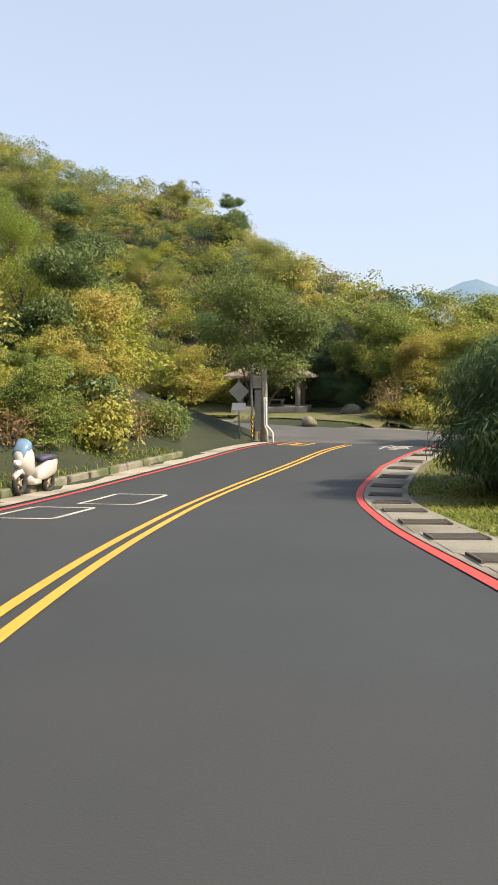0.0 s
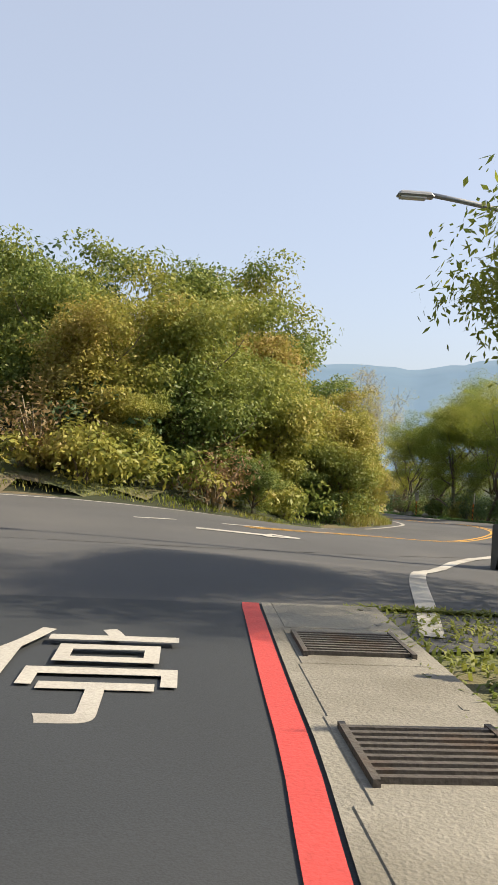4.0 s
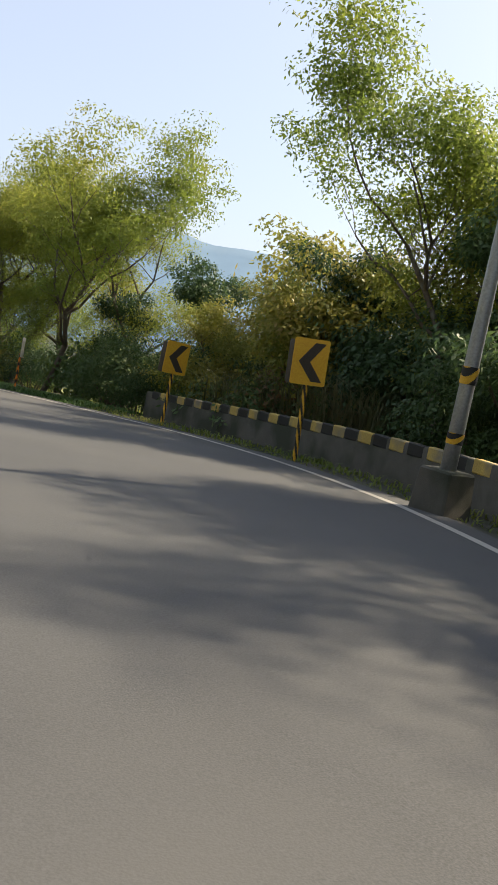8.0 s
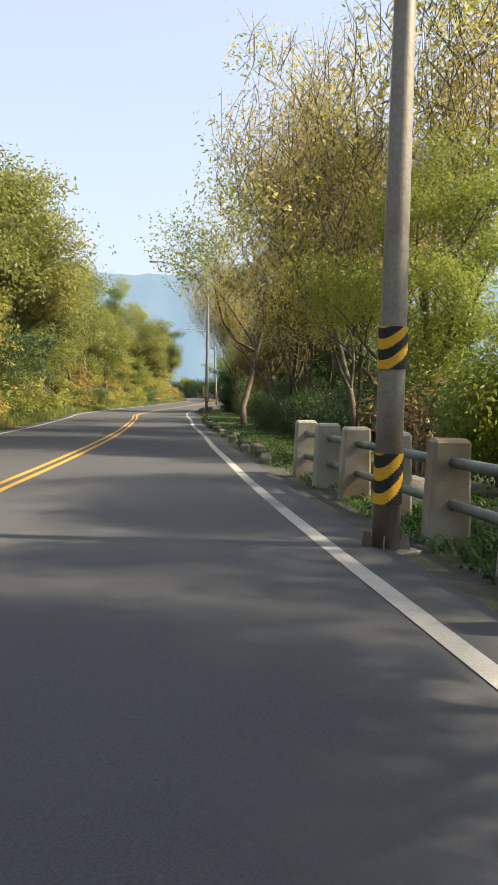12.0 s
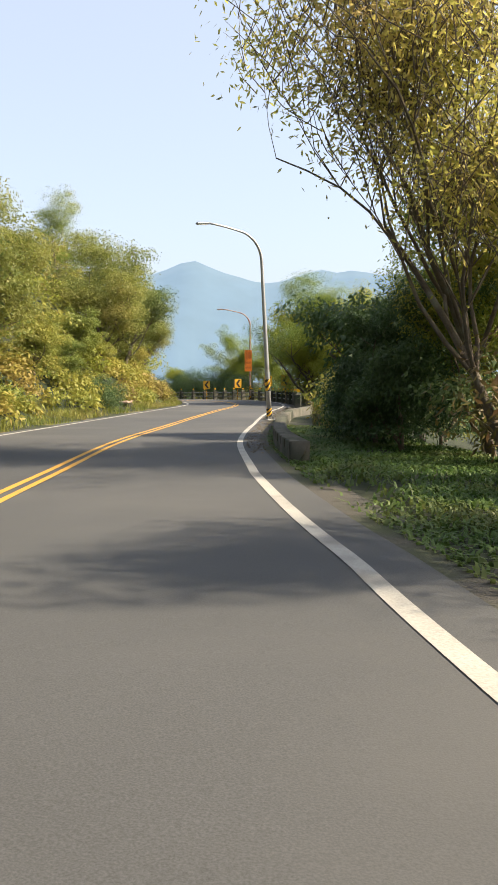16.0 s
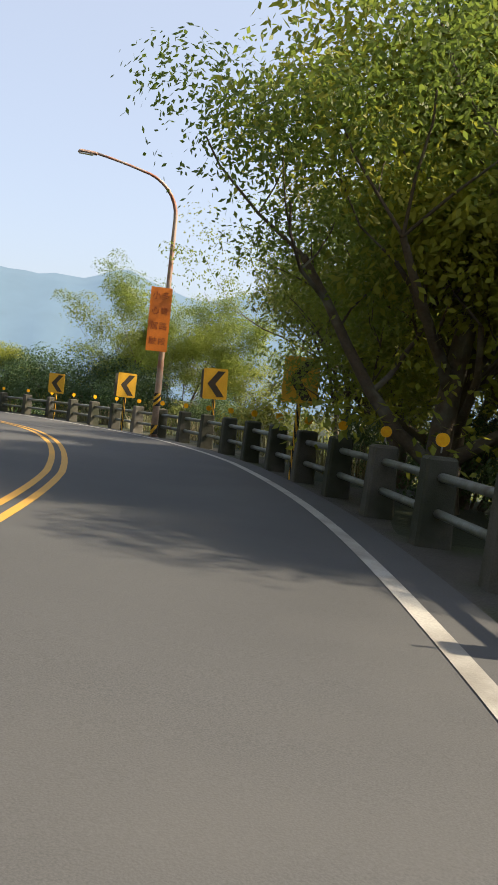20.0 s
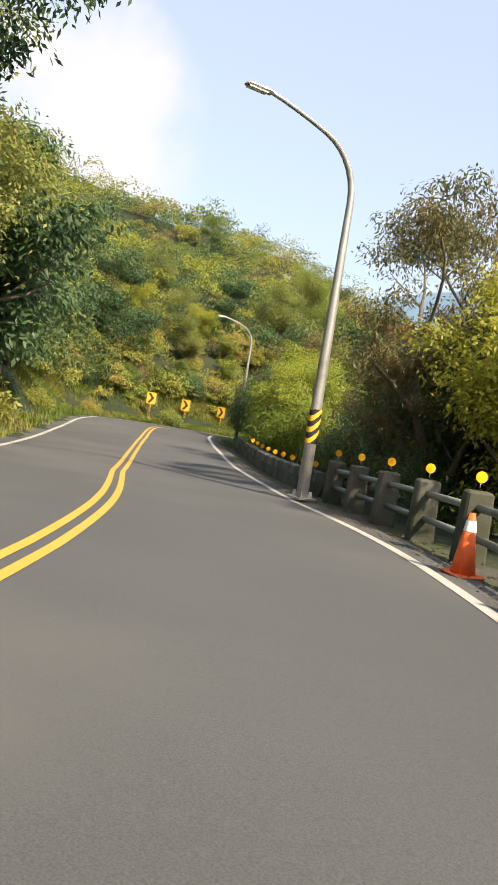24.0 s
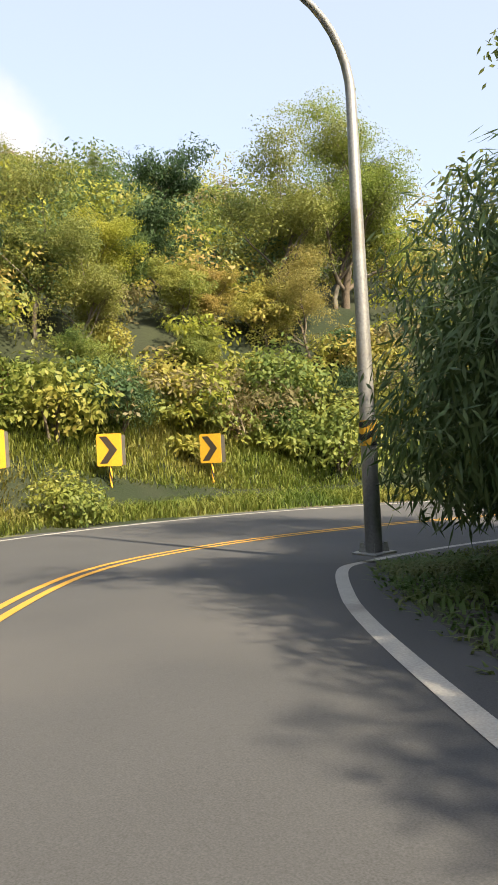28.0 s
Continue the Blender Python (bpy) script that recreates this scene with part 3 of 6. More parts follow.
def leaf_quads(base, length, width, droop=0.25, rng=None, lean=None):
    """Diamond-shaped leaves at base whose faces look outward and up, or any way without lean."""
    rng = rng or RNG
    n = len(base)
    face = rng.normal(size=(n, 3)) * (0.42 if lean is not None else 1.0)
    if lean is not None:
        face = face + lean
        face[:, 2] += 0.25
    face /= np.linalg.norm(face, axis=1)[:, None] + 1e-9
    d = rng.normal(size=(n, 3))
    d[:, 2] -= droop * 3
    if lean is not None:
        d = d + lean * 0.6
    d -= face * (d * face).sum(1)[:, None]
    d /= np.linalg.norm(d, axis=1)[:, None] + 1e-9
    w = np.cross(face, d)
    L = (length * rng.uniform(0.7, 1.3, n))[:, None]
    W = (width * rng.uniform(0.75, 1.25, n))[:, None]
    v = np.stack([base, base + d * L * 0.45 + w * W * 0.5, base + d * L, base + d * L * 0.45 - w * W * 0.5], 1).reshape(-1, 3)
    return v, np.arange(4 * n).reshape(-1, 4)


def clump_points(centres, radii, per, rng, flat=0.8, shell=0.55):
    """Places of leaves in uneven clumps, denser towards the outside."""
    c = np.repeat(centres, per, 0)
    r = np.repeat(radii, per)
    d = rng.normal(size=(len(c), 3))
    d /= np.linalg.norm(d, axis=1)[:, None]
    rad = r * (shell + (1 - shell) * rng.random(len(c)) ** 0.7)
    out = c + d * rad[:, None] * np.array([1, 1, flat])
    return out, d


def grow(rng, height, spread, first=0.3, levels=3, fan=4, bend=0.25, lean=0.0, up=0.55):
    """Limbs of a tree: lists of (points, radii), and the tips."""
    limbs, tips = [], []

    def limb(p, d, length, r, level):
        pts, rad = [p], [r]
        n = 5
        for i in range(n):
            d = (d + Vector(rng.normal(size=3)) * bend * 0.5 + Vector((0, 0, 0.08))).normalized()
            p = p + d * (length / n)
            pts.append(p)
            rad.append(r * (1 - 0.55 * (i + 1) / n))
        limbs.append((pts, rad))
        if level == 0:
            tips.extend(pts[2:])
            return
        if level == 1:
            tips.extend(pts[3:5])
        k = fan if level < levels else fan + 3
        for j in range(k):
            f = rng.uniform(first if level == levels else 0.35, 1.0) if j else 1.0
            q = pts[min(n, max(1, round(f * n)))]
            a = 2 * math.pi * (j / k + rng.uniform(-0.1, 0.1))
            out = Vector((math.cos(a), math.sin(a), up + rng.uniform(-0.25, 0.35))).normalized()
            limb(q, (d * 0.35 + out).normalized(), length * spread * rng.uniform(0.7, 1.1), rad[min(n, max(1, round(f * n)))] * 0.62, level - 1)

    limb(Vector((0, 0, -0.3)), Vector((lean, lean * 0.4, 1)).normalized(), height * 0.55, height * 0.019 + 0.02, levels)
    return limbs, np.array([tuple(t) for t in tips])


def tree(name, label, seed, height, spread=0.55, leaf=LEAF_OLIVE, bark=BARK, per=26, size=(0.24, 0.12), clump=0.6, first=0.3, levels=3, fan=3, lean=0.0, up=0.5, droop=0.25, bend=0.25, skirt=0, girth=1.0, flat=0.5, twigs=0):
    """A tree: tapered trunk with limbs, and a crown of small leaves round the twigs."""
    rng = np.random.default_rng(seed)
    limbs, tips = grow(rng, height, spread, first, levels, fan, bend, lean, up)
    top = tips[:, 2].max()
    k = height / max(top, 0.1)
    ob = thing(name, label, "tree")
    bm = bmesh.new()
    for pts, rad in limbs:
        if rad[0] > 0.012:
            step = 1 if rad[0] > 0.05 else 2
            add_tube(bm, [p * k for p in (pts[::step] + ([] if step == 1 else pts[-1:]))], [max(r * k * girth, 0.006) for r in (rad[::step] + ([] if step == 1 else rad[-1:]))], 7 if rad[0] > 0.06 else 3, False)
    for tip in tips * k:
        for _ in range(twigs):
            d = Vector((*rng.normal(size=2) * 0.5, rng.uniform(0.5, 1.2))).normalized() * rng.uniform(0.5, 1.1)
            add_tube(bm, [tip, Vector(tip) + d * 0.5 + Vector(rng.normal(size=3)) * 0.06, Vector(tip) + d], [0.009, 0.007, 0.003], 3, False)
    part("trunk", bm, bark, ob, smooth=True)
    tips = tips * k
    if skirt:
        a, z = rng.uniform(0, 6.28, skirt), rng.uniform(0.1, 0.5, skirt) * height
        rr = rng.uniform(0.15, 0.3, skirt) * height
        tips = np.vstack([tips, np.column_stack([np.cos(a) * rr, np.sin(a) * rr, z])])
    pts, d = spray_points(tips, rng.uniform(0.6, 1.3, len(tips)) * clump, per, rng, flat)
    keep = pts[:, 2] > 0.3
    v, f = leaf_quads(pts[keep], size[0], size[1], droop, rng, d[keep] * 0.6)
    put("crown", mesh_from("crown", v, f, leaf), ob)
    return ob


def bush(name, label, seed, r, h, leaf, n=16, per=90, size=(0.2, 0.1), droop=0.2, lean_up=0.0, twigs=7, bark=BARK):
    """A bush: stems from the ground and leafy clumps over them."""
    rng = np.random.default_rng(seed)
    ob = thing(name, label, "bush")
    bm = bmesh.new()
    c = []
    for i in range(n):
        a, q = rng.uniform(0, 6.28), math.sqrt(rng.random())
        z = h * (0.25 + 0.65 * rng.random() * (1 - 0.5 * q * q))
        c.append((math.cos(a) * q * r * 0.8, math.sin(a) * q * r * 0.8, z))
    for x, y, z in c[:twigs]:
        add_tube(bm, [(x * 0.15, y * 0.15, -0.2), (x * 0.5, y * 0.5, z * 0.55), (x, y, z)], [0.05, 0.035, 0.01], 5, False)
    part("stem", bm, bark, ob, smooth=True)
    pts, d = clump_points(np.array(c), rng.uniform(0.3, 0.5, n) * r + 0.15, per, rng, 0.85)
    pts[:, 2] = np.abs(pts[:, 2])
    d[:, 2] += lean_up
    v, f = leaf_quads(pts, size[0], size[1], droop, rng, d * 0.8)
    put("crown", mesh_from("crown", v, f, leaf), ob)
    return ob


def blades(x, y, z, height, width, rng, spread=0.5, bend=0.5):
    """Grass blades: each one a bent strip of two quads."""
    n = len(x)
    a = rng.uniform(0, 6.28, n)
    h = height * rng.uniform(0.5, 1.3, n)
    dx, dy = np.cos(a) * spread, np.sin(a) * spread
    wx, wy = -np.sin(a) * width / 2, np.cos(a) * width / 2
    b = np.column_stack([x, y, z])
    mid = b + np.column_stack([dx * h * 0.35, dy * h * 0.35, h * 0.65])
    tip = b + np.column_stack([dx * h * (0.7 + bend), dy * h * (0.7 + bend), h * (1 - 0.4 * bend)])
    w = np.column_stack([wx, wy, np.zeros(n)])
    v = np.stack([b - w, b + w, mid + w * 0.8, mid - w * 0.8, tip + w * 0.1, tip - w * 0.1], 1).reshape(-1, 3)
    i = np.arange(n)[:, None] * 6
    return v, np.vstack([i + [0, 1, 2, 3], i + [3, 2, 4, 5]])


def tufts(centres, radii, number, rng, tall=1.0):
    """Leafy tufts over the upper side of domes: their places and sizes."""
    c, r = np.repeat(centres, number, 0), np.repeat(radii, number)
    d = rng.normal(size=(len(c), 3))
    d[:, 2] = np.abs(d[:, 2]) * 0.9 - 0.12
    d /= np.linalg.norm(d, axis=1)[:, None]
    reach = rng.uniform(0.5, 0.95, len(c)) * r
    return c + d * reach[:, None] * np.array([1, 1, tall]), r * rng.uniform(0.26, 0.46, len(c))


def spray_points(centres, radii, per, rng, flat=0.55):
    """Places of leaves in domed sprays, open below, so that light and shade part tuft from tuft."""
    c, r = np.repeat(centres, per, 0), np.repeat(radii, per)
    d = rng.normal(size=(len(c), 3))
    d[:, 2] = np.where(rng.random(len(c)) < 0.86, np.abs(d[:, 2]), d[:, 2])
    d /= np.linalg.norm(d, axis=1)[:, None]
    rad = r * (0.62 + 0.38 * rng.random(len(c)) ** 0.6)
    return c + d * rad[:, None] * np.array([1, 1, flat]), d


def thicket(name, label, xs, ys, radii, leaf, per, size, seed, lift=0.5, tall=1.0):
    """A dense cover of shrubs on the land that nobody could count: domes of leafy tufts."""
    rng = np.random.default_rng(seed)
    z = ground_z(xs, ys)
    c = np.column_stack([xs, ys, z + radii * lift * tall])
    number = 14
    tc, tr = tufts(c, radii, number, rng, tall)
    pts, d = spray_points(tc, tr, max(4, per // number), rng, 0.7)
    low = np.repeat(z, len(pts) // len(z)) - radii.repeat(len(pts) // len(z)) * 0.5
    keep = pts[:, 2] > low
    v, f = leaf_quads(pts[keep], size[0], size[1], 0.2, rng, d[keep] * 0.8)
    ob = put(name, mesh_from(name, v, f, leaf))
    return tagged(ob, label, "shrubs", kind="stuff")


def scatter(rng, s0, s1, l0, l1, n, line=None):
    s, l = rng.uniform(s0, s1, n), rng.uniform(min(l0, l1), max(l0, l1), n)
    x, y, _ = (line or MAIN).at(s, l)
    return x, y


def clear_of_roads(x, y, gap_r=1.2, gap_l=1.0):
    sm, lm, _ = MAIN.near(x, y)
    ss, ls, _ = SIDE.near(x, y)
    ok = np.where(lm > 0, lm > right_of(sm) + gap_r, -lm > left_of(sm) + gap_l)
    ok &= np.where(ls > 0, ls > 4.6, -ls > 3.4 + gap_l)
    ok &= np.hypot(x - LAWN[0], (y - LAWN[1]) * 1.2) > 8.0
    return ok & ~((x > -14) & (x < 4) & (y > 0) & (y < 9))


def hill_cover(name, s0, s1, near, far, n, per, size, radius, seed, leaf=LEAF_HILL, line=None, label="dense hillside shrubs and tree crowns, olive and yellow-green", tall=0.9):
    rng = np.random.default_rng(seed)
    x, y = scatter(rng, s0, s1, near, far, n, line)
    ok = clear_of_roads(x, y, 2.0 + radius * 0.5, 1.0 + radius * 0.6)
    d = np.minimum(np.abs(MAIN.near(x, y)[1]), np.abs(SIDE.near(x, y)[1]))
    ok &= d > min(abs(near), abs(far)) * 0.95
    x, y = x[ok], y[ok]
    return thicket(name, label, x, y, radius * rng.uniform(0.6, 1.35, len(x)), leaf, per, size, seed, 0.45, tall)


# uphill of the main road, stretch by stretch: low fringe on the cut bank
for k, (a, b) in enumerate(((20, 78), (78, 130), (130, 190), (190, 240), (240, 300), (296, 359))):
    hill_cover("bank_shrubs", a, b, -7.4 if a == 296 else -4.6, -11 if a == 296 else -8, int((b - a) * 2.0), 300, (0.22, 0.1), 0.85, 20 + k, label="tangled shrubs and creepers on the cut bank")


def off_road(x, y):
    """Distance from the nearer road's centre line, and whether the place lies uphill."""
    sm, lm, _ = MAIN.near(x, y)
    ss, ls, _ = SIDE.near(x, y)
    near_main = np.abs(lm) < np.abs(ls)
    up = np.where(near_main, (lm < 0) | (sm < 62) | (sm > 352), ls < 0)
    return np.where(near_main, np.abs(lm), np.abs(ls)), up


def wood(name, label, step, d0, d1, radius, per, size, seed, leaves, uphill=True, tall=0.95, box=(-200, 40, -62, 300)):
    """An unbroken cover of shrubs and crowns over the slope between two distances from the road, each crown of one kind of leaf."""
    rng = np.random.default_rng(seed)
    X, Y = np.meshgrid(np.arange(box[0], box[1], step), np.arange(box[2], box[3], step))
    x, y = (X + rng.uniform(-0.5, 0.5, X.shape) * step).ravel(), (Y + rng.uniform(-0.5, 0.5, X.shape) * step).ravel()
    d, up = off_road(x, y)
    ok = (d > d0) & (d < d1) & (up == uphill) & clear_of_roads(x, y, 2.0 + radius * 0.5, 1.6 + radius * 0.75)
    x, y = x[ok], y[ok]
    r = radius * (0.62 + 0.35 * rng.random(len(x)) + 0.75 * rng.random(len(x)) ** 4)
    sort = rng.integers(0, len(leaves), len(x))
    for k, leaf in enumerate(leaves):
        mine = sort == k
        if mine.any():
            thicket(name, label, x[mine], y[mine], r[mine], leaf, per, size, seed + 7 * k, 0.5, tall)


JUNCTION_SIDE, END_SIDE = (-170, 40, -62, 92), (-190, -56, 168, 300)
MIXED = (LEAF_HILL, LEAF_OLIVE, LEAF_DARK, LEAF_HILL, LEAF_BUFF, LEAF_YELLOW)
wood("hillside_shrubs", "dense hillside shrubs, olive and yellow-green", 2.7, 6.6, 19, 1.9, 620, (0.2, 0.1), 40, MIXED)
for box_xy in (JUNCTION_SIDE, END_SIDE):
    wood("upper_wood", "wooded upper slope with rounded crowns", 3.5, 17, 62, 2.6, 760, (0.25, 0.13), 60, MIXED, box=box_xy)
    wood("far_wood", "wooded ridge behind the road", 4.6, 60, 125, 3.0, 380, (0.36, 0.2), 90, (LEAF_HILL, LEAF_OLIVE), box=box_xy)
# below the road
for k, (a, b) in enumerate(((84, 130), (130, 205), (205, 270), (270, 359))):
    hill_cover("downhill_shrubs", a, b, 7.5, 16, int((b - a) * 1.1), 480, (0.16, 0.075), 1.3, 110 + k, (LEAF_DARK, LEAF_DARK, LEAF_OLIVE, LEAF_DARK)[k], label="dark green shrubs below the road", tall=1.0)
    hill_cover("valley_wood", a, b, 16, 60, int((b - a) * 1.0), 160, (0.7, 0.4), 2.4, 120 + k, LEAF_OLIVE, label="tree crowns of the wooded valley")
hill_cover("far_valley_wood", 60, 359, 60, 200, 500, 110, (1.6, 1.0), 5.0, 140, LEAF_OLIVE, label="distant tree crowns down the valley")


# ---- single trees and bushes ----
FAR_AWAY = pose(0, -40, -200)
TREES = {
    "lime": tree("broadleaf_tree", "tall broadleaf tree with fresh yellow-green leaves and open limbs", 1, 10, 0.6, LEAF_LIME, BARK, 78, (0.105, 0.052), 0.95, 0.2, 3, 4, 0.02, 0.5, flat=0.8),
    "olive": tree("broadleaf_tree", "broadleaf tree with olive leaves over a grey trunk", 2, 9, 0.62, LEAF_OLIVE, BARK, 44, (0.15, 0.07), 0.9, 0.15, 3, 4, -0.03, 0.45, girth=0.8, skirt=30, flat=0.75),
    "airy": tree("slender_tree", "tall slender tree with layered open sprays of leaves", 3, 11, 0.58, LEAF_LIME, BARK, 62, (0.12, 0.06), 0.85, 0.38, 3, 4, 0.0, 0.6, bend=0.34, girth=0.5, flat=0.55),
    "dark": tree("dense_tree", "dense dark green tree with leaves down to the ground", 4, 8, 0.62, LEAF_DARK, BARK, 44, (0.2, 0.08), 0.74, 0.12, 3, 4, 0.0, 0.35, 0.5, skirt=90, flat=0.7),
    "hill": tree("hillside_tree", "rounded hillside tree with yellow-green leaves", 5, 7.5, 0.66, LEAF_HILL, BARK, 40, (0.17, 0.09), 0.74, 0.12, 3, 4, 0.0, 0.4, skirt=70, flat=0.55),
    "mound": tree("hillside_tree", "low domed evergreen with leaves down to the grass", 25, 6.0, 0.7, LEAF_HILL, BARK, 46, (0.15, 0.075), 0.72, 0.05, 3, 4, 0.0, 0.3, skirt=150, flat=0.6),
    "bright": tree("broadleaf_tree", "rounded tree with dense yellow-green leaves", 27, 7.0, 0.7, LEAF_YELLOW, BARK, 44, (0.14, 0.07), 0.85, 0.15, 3, 4, 0.0, 0.35, skirt=60, flat=0.55),
    "willow": tree("thin_leaved_tree", "thin-leaved golden tree with many upright bare twigs", 6, 8, 0.75, LEAF_GOLD, BARK, 19, (0.105, 0.034), 0.62, 0.06, 3, 5, 0.0, 0.95, bend=0.28, girth=0.45, flat=0.9, twigs=1),
    "spread": tree("spreading_tree", "tall spreading tree with pale green leaves over the road", 21, 12, 0.72, LEAF_LIME, BARK, 24, (0.12, 0.07), 0.8, 0.4, 3, 4, -0.02, 0.3, bend=0.4, girth=0.6, flat=0.5),
    "grey_willow": tree("thin_leaved_tree", "round thin-leaved tree with pale green leaves", 16, 8, 0.7, LEAF_LIME, BARK, 72, (0.11, 0.042), 0.68, 0.1, 3, 4, 0.0, 0.8, bend=0.25, girth=0.6, flat=0.7),
    "shade": tree("broadleaf_tree", "olive-leaved tree with a clear trunk and a wide crown", 31, 9, 0.62, LEAF_OLIVE, BARK, 64, (0.14, 0.07), 0.95, 0.42, 3, 4, 0.0, 0.4, girth=0.8, flat=0.7),
    "rusty": tree("broadleaf_tree", "tall tree with drooping olive and reddish brown leaves", 8, 11, 0.55, LEAF_RUST, BARK, 40, (0.2, 0.06), 0.72, 0.14, 3, 4, -0.04, 0.5, 0.6, skirt=40, flat=0.7),
}
BUSHES = {
    "bamboo": bush("bamboo_thicket", "dense dark bamboo with narrow drooping leaves", 11, 1.7, 4.6, LEAF_DARK, 70, 300, (0.2, 0.032), 0.7, 0.1, 14),
    "shrub": bush("leafy_shrub", "leafy green shrub beside the road", 12, 1.2, 1.9, LEAF_HILL, 18, 130, (0.17, 0.085)),
    "fern": bush("light_green_shrub", "tall light green shrub with large leaves", 13, 1.5, 3.6, LEAF_LIME, 34, 330, (0.125, 0.06), 0.45),
    "dry": bush("dry_shrub", "brownish half-dry shrub with bare twigs", 14, 1.2, 2.2, LEAF_DRY, 16, 60, (0.14, 0.05), 0.1, 0.4, 14, BARK_PALE),
    "dim": bush("dark_shrub", "dark green shrub on the slope below the road", 15, 1.6, 3.0, LEAF_DARK, 28, 380, (0.1, 0.046), 0.3),
}
for ob in (*TREES.values(), *BUSHES.values()):
    ob.matrix_basis = FAR_AWAY
_first = set()
_spin = random.Random(5)


def plant(kind, s, l, scale=1.0, line=None, at=None, sink=0.15, tilt=(0, 0)):
    """Sets a tree or bush at a station and offset; the first of a kind is the model itself."""
    ob = TREES.get(kind) or BUSHES[kind]
    x, y = at or tuple(float(v) for v in (line or MAIN).at(s, l)[:2])
    m = stand(x, y, _spin.uniform(0, 360), sink, scale * _spin.uniform(0.93, 1.07), tilt)
    if kind not in _first:
        _first.add(kind)
        ob.matrix_basis = m
        return ob
    return copy_thing(ob, m)


